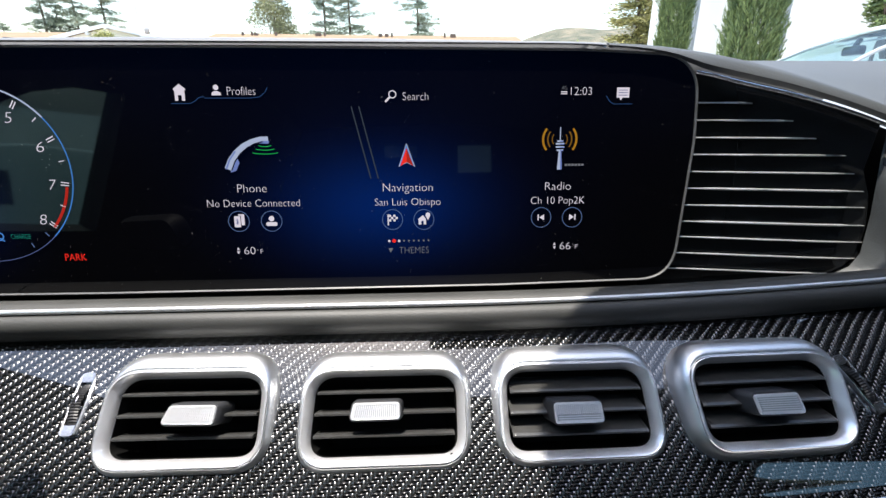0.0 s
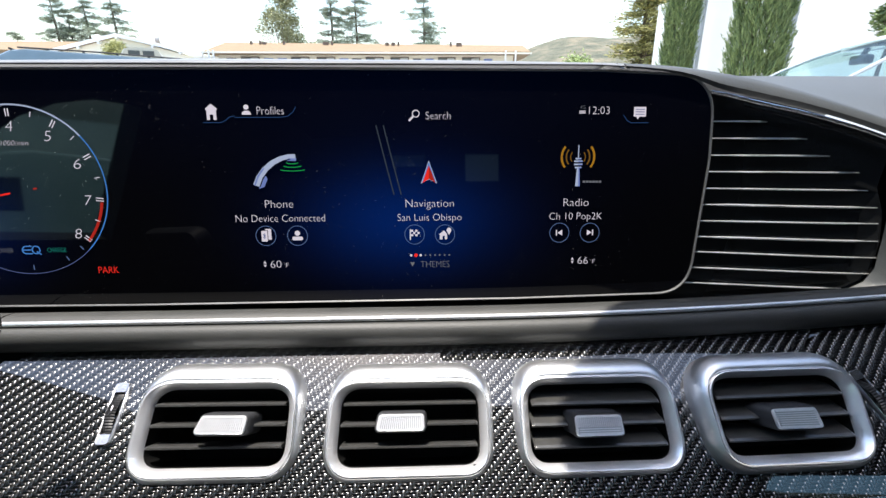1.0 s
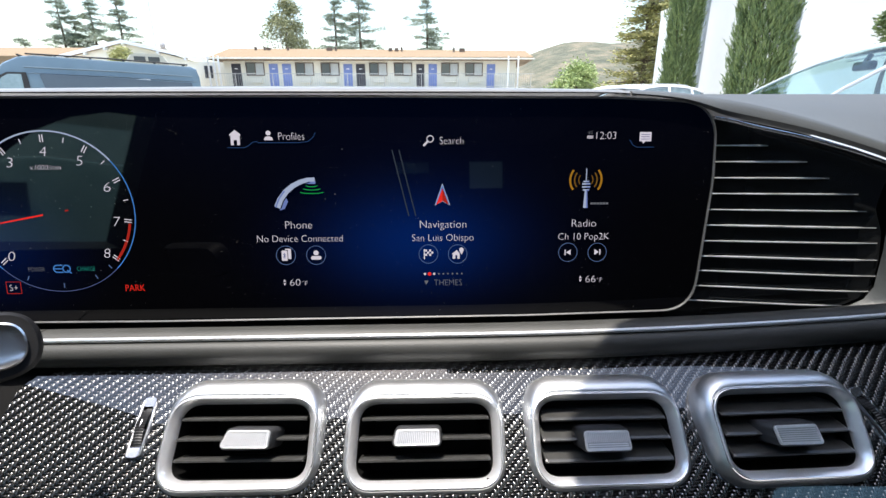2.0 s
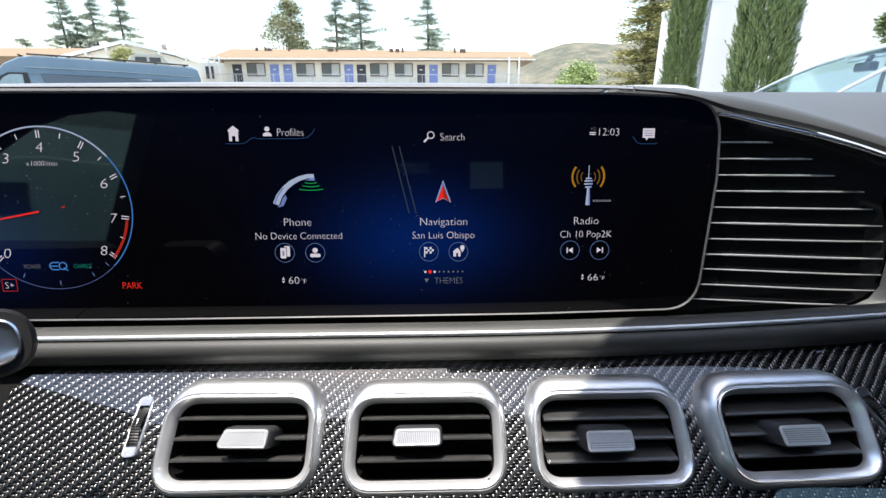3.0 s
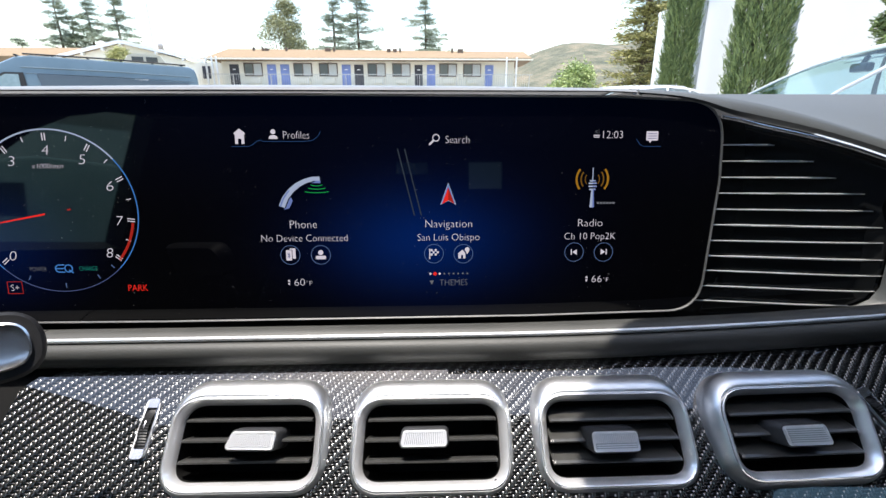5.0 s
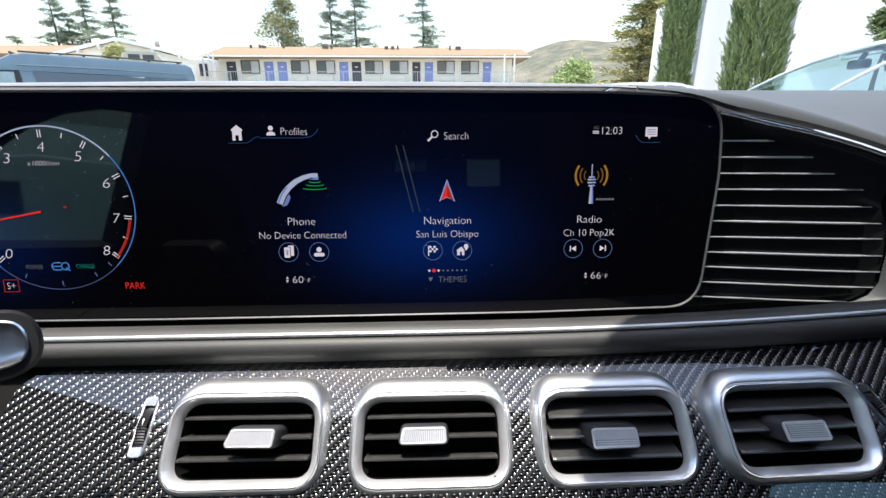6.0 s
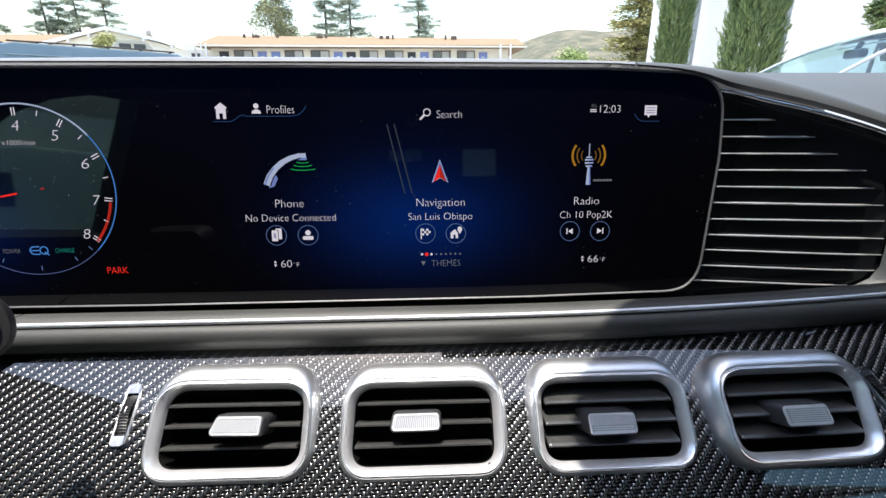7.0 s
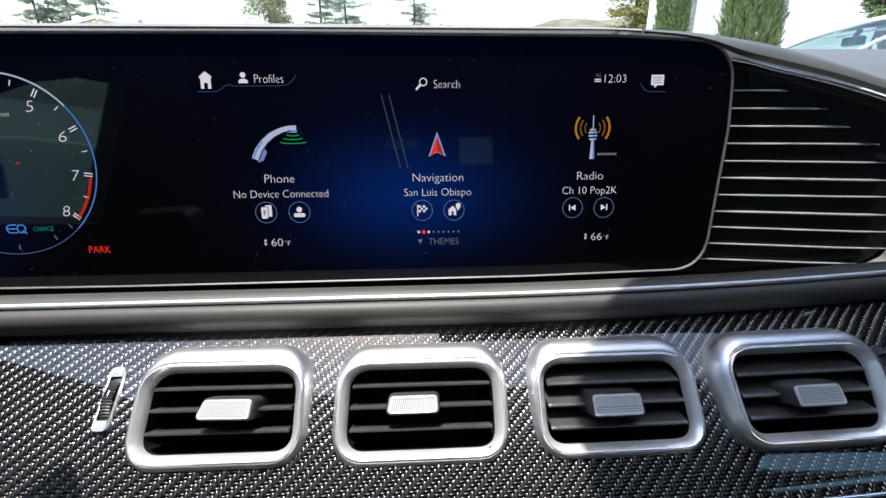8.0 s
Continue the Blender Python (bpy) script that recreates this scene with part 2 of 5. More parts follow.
# ---- the dashboard ----
dash = tagged(empty("dashboard", Matrix.Translation((0, 0.3, 1.1))), "black leather and carbon fibre car dashboard with chrome strips", "dashboard", kind="structure")
DINV = dash.matrix_world.inverted()


def dash_part(name, bm, mat, label="", smooth=40):
    bm.transform(DINV)
    return part(name, bm, mat, dash, label, smooth)


def lift(x):
    """The whole lower dash rises towards the passenger's side."""
    return 0.16 * max(0.0, x) ** 2


LEFT, RIGHT = -0.56, 0.62


def carbon_profile(x):
    z = lift(x)
    pts = [(0.256, 1.2135), (0.249, 1.2108), (0.240, 1.2048), (0.230, 1.1977), (0.2183, 1.1890), (0.2066, 1.1803), (0.195, 1.1712), (0.184, 1.1620), (0.175, 1.1543), (0.1675, 1.1478)]
    return [(y, zz + z) for y, zz in pts]


VENT_FACES = ((-0.1246, 0.0, 0.0398, -0.0204), (-0.0220, -0.0012, 0.0400, -0.0206), (0.0828, 0.0002, 0.0408, -0.0225), (0.1844, 0.0080, 0.0392, -0.0233))
FACE_UP, FACE_OUT = Vector((0, 0.6713, 0.7412)), Vector((0, -0.7412, 0.6713))


def in_vent(p):
    """Whether a place on the panel lies behind the opening of an air vent."""
    for cx, proud, half, drop in VENT_FACES:
        o = Vector((cx, 0.2185, 1.204)) + FACE_OUT * proud + FACE_UP * drop
        if (abs(p.x - cx) / (half + 0.0035)) ** 6 + (abs((p - o).dot(FACE_UP) - 0.0014) / 0.0248) ** 6 < 1:
            return True
    return False


def carbon_panel():
    xs = frange(-0.30, RIGHT, 276)
    coarse = carbon_profile(0.0)
    ys = frange(coarse[0][0], coarse[-1][0], 40)
    table = sorted(coarse)
    zs = [sum(lerp_table(table, y + d) for d in (-0.004, -0.002, 0, 0.002, 0.004)) / 5 for y in ys]
    s = [0.0]
    for i in range(1, len(ys)):
        s.append(s[-1] + math.hypot(ys[i] - ys[i - 1], zs[i] - zs[i - 1]))
    verts, faces, uvs, grid = [], [], [], {}
    for i, x in enumerate(xs):
        for j, y in enumerate(ys):
            cut = lerp_table([(0.167, -0.275), (0.22, -0.2695), (0.2386, -0.268), (0.2447, -0.262), (0.2483, -0.2475), (0.256, -0.245)], y)
            grid[i, j] = len(verts)
            px = max(x, cut)
            verts.append((px, y, zs[j] + lift(px)))
            uvs.append((px + 3, s[j] + 3))
    for i in range(len(xs) - 1):
        for j in range(len(ys) - 1):
            quad = (grid[i, j], grid[i, j + 1], grid[i + 1, j + 1], grid[i + 1, j])
            mid = sum((Vector(verts[q]) for q in quad), Vector()) / 4
            if not in_vent(mid) and verts[quad[0]][0] < verts[quad[3]][0]:
                faces.append(quad)
    me = bpy.data.meshes.new("carbon_panel")
    me.from_pydata(verts, [], faces)
    layer = me.uv_layers.new(name="UVMap")
    for lp in me.loops:
        layer.data[lp.index].uv = uvs[lp.vertex_index]
    me.transform(DINV)
    me.materials.append(M_CARBON)
    me.shade_smooth()
    ob = new("carbon_panel", me)
    ob.parent = dash
    ob["label"] = "glossy carbon fibre panel in twill weave"
    return ob


carbon_panel()


LEDGE_BACK, LEDGE_DROP = 0.0025, -0.0013


def lip_profile(x):
    z = lift(x) * 0.75 + LEDGE_DROP
    pts = [(0.290, 1.2080), (0.284, 1.2130), (0.276, 1.2215), (0.268, 1.2286), (0.261, 1.2320), (0.2545, 1.2332), (0.2508, 1.2330), (0.2488, 1.2318)]
    return [(y + LEDGE_BACK, zz + z) for y, zz in pts]


def roll_profile(x):
    z = lift(x) * 0.78
    pts = [(0.2560, 1.2262), (0.2492, 1.2274), (0.2464, 1.2266), (0.2443, 1.2244), (0.2432, 1.2215), (0.2436, 1.2180), (0.2452, 1.2145), (0.2482, 1.2118), (0.256, 1.2100)]
    return [(y, zz + z) for y, zz in pts]


# the leather ledge below the display, in two lengths with a joint on the driver's side
JOINT = -0.264
for a, b in ((LEFT, JOINT - 0.0005), (JOINT + 0.0005, RIGHT)):
    n = 12 if b < 0 else 70
    dash_part("ledge", swept(lambda x: lip_profile(x)[3:], frange(a, b, n)), M_LEATHER, "dark grained leather ledge", 60)
    dash_part("ledge_channel", swept(lambda x: lip_profile(x)[:4], frange(a, b, n)), M_MATT, "matt black channel behind the ledge", 60)
    dash_part("padded_roll", swept(roll_profile, frange(a, b, n)), M_LEATHER, "dark grained leather roll", 60)


def strip_run(name, run, radius, mat, label):
    return dash_part(name, tube(run, radius, sides=10), mat, label, 60)


strip_run("chrome_strip", [(x, 0.2482 + LEDGE_BACK, 1.2305 + LEDGE_DROP + lift(x) * 0.76) for x in frange(JOINT, RIGHT, 60)], 0.0016, M_SILVER, "slim polished chrome strip")
strip_run("chrome_strip", [(x, 0.2482 + LEDGE_BACK, 1.2305 + LEDGE_DROP) for x in frange(LEFT, JOINT - 0.001, 10)], 0.0016, M_SILVER, "slim polished chrome strip")
strip_run("chrome_strip", [(x, 0.1675, 1.1475 + lift(x)) for x in frange(-0.3, RIGHT, 50)], 0.0017, M_CHROME, "slim polished chrome strip under the carbon panel")


def lower_profile(x):
    z = lift(x)
    return [(0.172, 1.1465 + z), (0.168, 1.1425 + z), (0.170, 1.12), (0.19, 1.05), (0.22, 0.9), (0.3, 0.55)]


dash_part("lower_panel", swept(lower_profile, frange(LEFT, RIGHT, 30)), M_TRIM, "dark lower dashboard panel")


# steering column cover that closes the driver's end of the carbon panel
def cover_profile(x):
    t = (-0.262 - x) / 0.3
    return [(0.262, 1.2105), (0.25, 1.2085), (0.235, 1.195 - 0.01 * t), (0.2, 1.166 - 0.02 * t), (0.175, 1.142 - 0.03 * t), (0.172, 1.12)]


dash_part("column_cover", swept(cover_profile, frange(LEFT, -0.238, 16)), M_MATT, "black plastic column cover")

# top pad: a crest that follows the display, then falls away on the passenger's side
CREST = [(-0.56, 1.3765), (-0.30, 1.3786), (-0.15, 1.3800), (0.0, 1.3795), (0.115, 1.3780), (0.15, 1.3766), (0.175, 1.3738), (0.20, 1.3700), (0.232, 1.3634), (0.266, 1.3548), (0.305, 1.3436), (0.40, 1.311), (0.62, 1.225)]
CHROME = [(0.1730, 62.5), (0.1995, 57.0), (0.238, 49.3), (0.277, 38.8), (0.305, 29.4), (0.40, -8.0), (0.62, -100.0)]
TILTED = Matrix(((1, 0, 0, 0), (0, 0.1449, -0.98945, 0.2912), (0, 0.98945, 0.1449, 1.2991), (0, 0, 0, 1)))


def on_screen(u, v, w=0.0):
    return TILTED @ Vector((u, v, w))


def smooth_table(table, x):
    return sum(lerp_table(table, x + d) * w for d, w in ((-0.016, 1), (-0.008, 2), (0, 3), (0.008, 2), (0.016, 1))) / 9


def pad_profile(x):
    c = smooth_table(CREST, x)
    a = on_screen(x, smooth_table([(0.10, 0.0772), (0.137, 0.0746), (0.156, 0.0717), (0.167, 0.0672), (0.1735, 0.0642), (0.1995, 0.0582)], x), 0.0)
    b = on_screen(x, smooth_table(CHROME, x) / 1000 + 0.0024, -0.003)
    f = min(1.0, max(0.0, (x - 0.160) / 0.045))
    f = f * f * (3 - 2 * f)
    lo = ((a.y - 0.001) * (1 - f) + b.y * f, a.z * (1 - f) + b.z * f)
    k = min(1.0, max(0.0, (x - 0.14) / 0.12))
    rise = max(0.0, 1.3778 - c)
    mid = (c - lo[1]) * 0.62 + lo[1]
    return [lo, (lo[0] - 0.0015, lo[1] + (c - lo[1]) * 0.25), (lo[0] + 0.001, mid), (0.3085, c - 0.0012), (0.316, c), (0.326, c + 0.0002 + 0.001 * k),
            (0.36, c - 0.004 + (rise * 0.24 + 0.004) * k), (0.42, c - 0.010 + (rise * 0.66 + 0.010) * k), (0.5, c - 0.018 + (rise + 0.018) * k), (0.6, c - 0.03 + (rise + 0.0298) * k), (0.75, c - 0.05 + (rise + 0.046) * k), (0.95, c - 0.10 + rise * k), (1.05, c - 0.2)]


SEAM = 0.1146
dash_part("top_pad", swept(pad_profile, frange(LEFT, SEAM - 0.0006, 60)), M_HOOD, "grey trim over the display", 50)
dash_part("top_pad", swept(pad_profile, frange(SEAM + 0.0006, RIGHT + 0.1, 70)), M_PAD, "dark soft top of the dashboard, passenger's side", 50)
dash_part("seam", swept(lambda x: [(y + 0.0004, z - 0.0016) for y, z in pad_profile(x)][1:9], frange(SEAM - 0.003, SEAM + 0.003, 4)), M_BEZEL, "pale seam in the top pad")
dash_part("backing", swept(lambda x: [(0.262, 1.205), (0.296, 1.222), (0.312, min(1.30, smooth_table(CREST, x) - 0.03)), (0.322, min(1.35, smooth_table(CREST, x) - 0.012))], frange(LEFT, RIGHT, 60)), M_BLACK)

# louvred end panel between display and door
louvre_panel = part("louvre_panel", plate([(0.150, -0.0775), (0.214, -0.0752), (0.2745, -0.0716), (0.2868, -0.0702), (0.2965, -0.0655), (0.303, -0.0568), (0.3058, -0.037), (0.3048, -0.0178), (0.298, 0.0), (0.305, 0.0315), (0.277, 0.0415), (0.238, 0.0522), (0.1995, 0.0600), (0.150, 0.066)], -0.012, -0.0075), M_GLOSS, dash, "gloss black louvred panel")
louvre_panel.matrix_world = TILTED
BLADES = [(0.1745, 0.0437, 0.2150, 0.0436), (0.1745, 0.0329, 0.2439, 0.0325), (0.1745, 0.0221, 0.2611, 0.0212), (0.174, 0.0114, 0.2834, 0.0100), (0.174, 0.0005, 0.2913, -0.0020), (0.173, -0.0102, 0.2998, -0.0139), (0.172, -0.0212, 0.3022, -0.0249), (0.171, -0.0319, 0.3040, -0.0373), (0.170, -0.0422, 0.3045, -0.0490), (0.168, -0.0531, 0.3011, -0.0603), (0.165, -0.0636, 0.2822, -0.0705)]


def blade(x0, v0, x1, v1, bright):
    """A slat that stands out of the panel and fades back into it at its outer end, with a bright front edge."""
    bm = bmesh.new()
    loops, edge = [], []
    n = 14
    for i in range(n + 1):
        t = i / n
        u, v = x0 + (x1 - x0) * t, v0 + (v1 - v0) * t
        out = -0.0035 - 0.0036 * max(0.0, (t - 0.6) / 0.4) ** 2
        loops.append([(u, v - 0.0011, -0.0080), (u, v - 0.0006, out), (u, v + 0.0005, out), (u, v + 0.0012, -0.0080)])
        edge.append((u, v, out + 0.0002))
    loft(bm, loops, caps=(True, True))
    ob = part("blade", bm, M_GLOSS, dash)
    ob.matrix_world = TILTED
    # the metal edge has a thick and a thin length
    bm = bmesh.new()
    r = [0.00042 if p[0] < x0 + 0.018 else (0.0008 if bright else 0.0006) for p in edge]
    r[-1] = r[-2] = 0.0003
    tube(edge, r, bm, 6)
    strip = part("blade_edge", bm, M_SILVER, ob, "bright metal edge", 60)
    return ob


for i, (a, b, c, d) in enumerate(BLADES):
    blade(a, b, c, d, i in (5, 7))

rim = [on_screen(x, smooth_table(CHROME, x) / 1000 - 0.0011 * min(1.0, (x - 0.172) / 0.03), -0.0004) for x in frange(0.172, 0.62, 50)]
strip_run("chrome_strip", rim, 0.0013, M_CHROME, "slim polished chrome strip over the louvres")


# pad below and beside the louvres, down to the ledge
def cheek_profile(x):
    top = lerp_table([(0.15, -0.0765), (0.2145, -0.0750), (0.2745, -0.0716), (0.2868, -0.0700), (0.2965, -0.0655), (0.303, -0.0565), (0.306, -0.03), (0.307, 0.010), (0.308, 0.0270), (0.40, -0.0095), (0.62, -0.1015)], x)
    a = on_screen(x, top, -0.0055)
    end = lip_profile(x)[2 if x < 0.3 else 3]
    mid = on_screen(x, min(top, -0.071 + lift(x) * 0.6) - 0.0008, 0.0)
    if x > 0.3:
        return [(a.y, a.z), (a.y - 0.004, a.z - (a.z - end[1]) * 0.25), (mid.y - 0.006, (a.z + end[1]) / 2), (end[0] + 0.002, end[1] + (a.z - end[1]) * 0.2), (end[0] - 0.004, end[1] + 0.0012)]
    return [(a.y, a.z), (a.y - 0.003, a.z - 0.0006), (a.y - 0.006, a.z - 0.0014), (end[0] + 0.002, end[1] + 0.0018), (end[0] - 0.004, end[1] + 0.0012)]


dash_part("cheek", swept(cheek_profile, sorted(frange(0.15, RIGHT, 60) + [0.2868, 0.2965, 0.303, 0.305, 0.306, 0.3065, 0.307, 0.3075, 0.308])), M_PAD, "dark soft dashboard cheek round the louvres", 50)

# ---- the display ----
display = tagged(empty("dashboard_display", TILTED), "wide black glass dashboard display showing menu and gauge", "display")
OUTLINE = rounded([(-0.48, -0.0705), (-0.2, -0.0722), (0.05, -0.0715), (0.1665, -0.0692), (0.1738, 0.02), (0.1725, 0.0705), (0.1, 0.0738), (-0.1, 0.0748), (-0.3, 0.0742), (-0.48, 0.073)], [0.03, 0.001, 0.05, 0.024, 0.1, 0.036, 0.1, 0.1, 0.1, 0.03], 8)


def display_part(name, bm, mat, label="", smooth=None, parent=None):
    return part(name, bm, mat, parent or display, label, smooth)


display_part("glass", plate(OUTLINE, -0.004, 0.0), M_GLASS, "glossy black display glass")
bm = bmesh.new()
rim_in, rim_mid, rim_out = offset_loop(OUTLINE, -0.0001), offset_loop(OUTLINE, 0.0006), offset_loop(OUTLINE, 0.0013)
loft(bm, [[(x, y, -0.003) for x, y in rim_in], [(x, y, 0.0007) for x, y in rim_in], [(x, y, 0.0012) for x, y in rim_mid], [(x, y, 0.0007) for x, y in rim_out], [(x, y, -0.006) for x, y in rim_out]])
display_part("frame", bm, M_BEZEL, "thin grey metal frame", 50)
display_part("housing", plate(offset_loop(OUTLINE, 0.0011), -0.03, -0.0045), M_BLACK, "black display housing")


def text(name, body, x0, x1, y, height, mat, parent=None, slant=0.0, weight=-0.019):
    """Flat lettering from x0 to x1 (mm), centred on y, with the given capital height."""
    cu = bpy.data.curves.new(name, "FONT")
    cu.body, cu.resolution_u, cu.shear = body, 3, slant
    cu.offset = weight
    ob = new(name, cu)
    me = bpy.data.meshes.new_from_object(ob.evaluated_get(bpy.context.evaluated_depsgraph_get()))
    bpy.data.objects.remove(ob)
    xs = [v.co.x for v in me.vertices]
    lo, hi = min(xs), max(xs)
    cap = 0.69
    me.transform(Matrix.Translation(((x0) / 1000, (y - height / 2) / 1000, 0.00025)) @ Matrix.Diagonal(((x1 - x0) / 1000 / (hi - lo), height / 1000 / cap, 1, 1)) @ Matrix.Translation((-lo, 0, 0)))
    me.materials.append(mat)
    t = new(name, me)
    t.parent = parent or display
    return t


Z0, Z1 = 0.0001, 0.00025


def mm(pts):
    return [(x / 1000, y / 1000) for x, y in pts]


def flat(name, pts, mat, label="", lift_mm=0.0, parent=None):
    return display_part(name, plate(mm(pts), Z0 + lift_mm / 1000, Z1 + lift_mm / 1000), mat, label, parent=parent)


def line(name, path, width, mat, label="", lift_mm=0.0, parent=None):
    return display_part(name, ribbon(mm(path), width / 1000, Z0 + lift_mm / 1000, Z1 + lift_mm / 1000), mat, label, parent=parent)


def disc(cx, cy, r, n=20):
    return arc(cx, cy, r, 0, 360, n)[:-1]


# top bar
flat("home_icon", [(-145, 44.8), (-143.2, 44.8), (-143.2, 48.0), (-141.0, 48.0), (-141.0, 44.8), (-139.2, 44.8), (-139.2, 50.8), (-138.6, 50.8), (-138.6, 51.6), (-142.1, 54.4), (-145.6, 51.6), (-145.6, 50.8), (-145, 50.8)], M_WHITE_UI)
line("tab_line", [(-147.5, 43.2), (-136.5, 43.2), (-133.6, 44.6), (-131.2, 46.6), (-128, 47.2)], 0.35, M_TAB_UI)
line("tab_line", [(-128, 46.3), (-101, 46.3), (-95.5, 47.0), (-92, 49.8), (-90.6, 52.5)], 0.35, M_TAB_UI)
flat("profile_icon", disc(-120.8, 52.4, 1.55), M_WHITE_UI)
flat("profile_icon", [(-123.6, 47.9), (-118.0, 47.9), (-118.3, 49.4), (-119.8, 50.3), (-121.8, 50.3), (-123.3, 49.4)], M_WHITE_UI)
text("profiles_text", "Profiles", -114.4, -97.8, 50.4, 4.9, M_WHITE_UI)
line("search_icon", arc(-16.2, 48.4, 2.1, 0, 360, 20), 0.6, M_WHITE_UI)
line("search_icon", [(-17.8, 46.8), (-20.6, 44.0)], 1.2, M_WHITE_UI)
text("search_text", "Search", -10.0, 5.6, 47.3, 4.8, M_WHITE_UI)
text("clock_text", "12:03", 93.6, 106.8, 50.3, 4.8, M_WHITE_UI)
for k in range(2):
    line("signal_icon", [(87.4, 48.7 + k * 1.1), (91.4, 48.7 + k * 1.1)], 0.6, M_WHITE_UI)
text("network_text", "4G", 87.8, 91.2, 52.2, 2.2, M_GREY_UI)
flat("message_icon", [(122.6, 46.4), (124.4, 46.4), (125.2, 44.8), (126.4, 46.4), (130.4, 46.4), (130.4, 52.4), (122.6, 52.4)], M_WHITE_UI)
for k in range(3):
    line("message_line", [(123.6, 47.8 + k * 1.5), (129.4, 47.8 + k * 1.5)], 0.45, M_DEEP_UI, lift_mm=0.2)
line("tab_line", [(116, 47.4), (118.4, 44.0), (121, 42.6), (132.5, 42.6)], 0.35, M_TAB_UI)

# telephone
spine = [(-117.6, 4.2), (-115.4, 9.4), (-111.8, 14.2), (-107.2, 18.2), (-102.0, 20.8), (-96.8, 22.2), (-92.4, 22.4)]
wide = [4.6, 4.4, 4.0, 3.6, 3.4, 3.2, 3.0]
edge_a, edge_b = [], []
for i, (p, w) in enumerate(zip(spine, wide)):
    t = (Vector(spine[min(i + 1, 6)]) - Vector(spine[max(i - 1, 0)])).normalized()
    edge_a.append((p[0] - t.y * w / 2, p[1] + t.x * w / 2))
    edge_b.append((p[0] + t.y * w / 2, p[1] - t.x * w / 2))
flat("handset_icon", edge_b + edge_a[::-1], M_PALE_UI)
flat("handset_icon", [(-116.4, 2.4), (-113.0, 3.4), (-110.6, 8.2), (-111.6, 10.6), (-113.6, 8.2)], M_SHADE_UI, lift_mm=0.1)
flat("handset_icon", [(-98.4, 19.8), (-92.2, 19.6), (-91.8, 21.2), (-97.0, 21.2)], M_SHADE_UI, lift_mm=0.1)
line("handset_shade", [(-115.6, 3.6), (-113.2, 9.0), (-109.6, 13.6), (-105.2, 17.2), (-100.4, 19.6), (-95.6, 20.8)], 0.7, M_DARK_UI, lift_mm=0.2)
line("handset_shade", [(-118.8, 4.4), (-116.4, 10.0), (-112.6, 15.2)], 0.9, M_SHADE_UI, lift_mm=0.2)
for k, (w, y) in enumerate(((4.0, 19.0), (6.0, 16.9), (8.2, 14.6))):
    line("wave_icon", arc(-94.6, y, w, 200, 340, 12, 1.2), 0.55, M_GREEN_UI)
text("phone_text", "Phone", -113.3, -95.6, -7.3, 5.2, M_WHITE_UI)
text("device_text", "No Device Connected", -132.5, -75.7, -16.5, 4.7, M_WHITE_UI)

# navigation
flat("arrow_icon", [(-8.35, 19.6), (-13.6, 4.9), (-8.35, 7.6), (-3.1, 4.9)], M_PALE_UI)
flat("arrow_blue", [(-8.35, 18.6), (-12.9, 5.6), (-8.35, 8.0), (-3.8, 5.6)], M_BLUE_UI, lift_mm=0.15)
flat("arrow_red", [(-8.35, 16.6), (-12.6, 5.4), (-8.35, 7.9)], M_RED_UI, lift_mm=0.3)
flat("arrow_red", [(-8.35, 16.6), (-8.35, 7.9), (-4.1, 5.4)], M_DIMRED_UI, lift_mm=0.3)
text("navigation_text", "Navigation", -23.6, 7.6, -7.6, 5.2, M_WHITE_UI)
text("city_text", "San Luis Obispo", -29.0, 12.6, -16.7, 4.7, M_WHITE_UI)

# radio
flat("tower_icon", [(86.7, 2.6), (89.7, 2.6), (89.0, 14.5), (87.4, 14.5)], M_PALE_UI)
flat("tower_icon", [(88.6, 2.6), (89.7, 2.6), (89.0, 14.5), (88.4, 14.5)], M_SHADE_UI, lift_mm=0.1)
for y, w in ((14.6, 2.1), (16.6, 2.7), (18.6, 2.7), (20.2, 1.9)):
    line("tower_ring", [(88.1 - w, y), (88.1 + w, y)], 1.0, M_PALE_UI, lift_mm=0.15)
    line("tower_ring", [(88.1, y - 0.2), (88.1 + w, y - 0.2)], 0.6, M_SHADE_UI, lift_mm=0.3)
line("tower_mast", [(88.1, 20.4), (88.1, 28.8)], 0.55, M_PALE_UI)
for r, w, mat in ((4.8, 0.6, M_DIMAMBER_UI), (7.6, 0.9, M_DIMAMBER_UI), (10.6, 1.3, M_AMBER_UI)):
    line("signal_wave", arc(87.8, 21.3, r, -38, 38, 10), w, mat)
    line("signal_wave", arc(87.8, 21.3, r, 142, 218, 10), w, mat)
for k in range(6):
    line("small_bar", [(91.6 + k * 2.1, 5.5), (93.2 + k * 2.1, 5.5)], 1.3, M_GREY_UI)
text("radio_text", "Radio", 79.5, 96.1, -7.7, 5.2, M_WHITE_UI)
text("channel_text", "Ch 10 Pop2K", 70.5, 105.4, -16.8, 4.7, M_WHITE_UI)

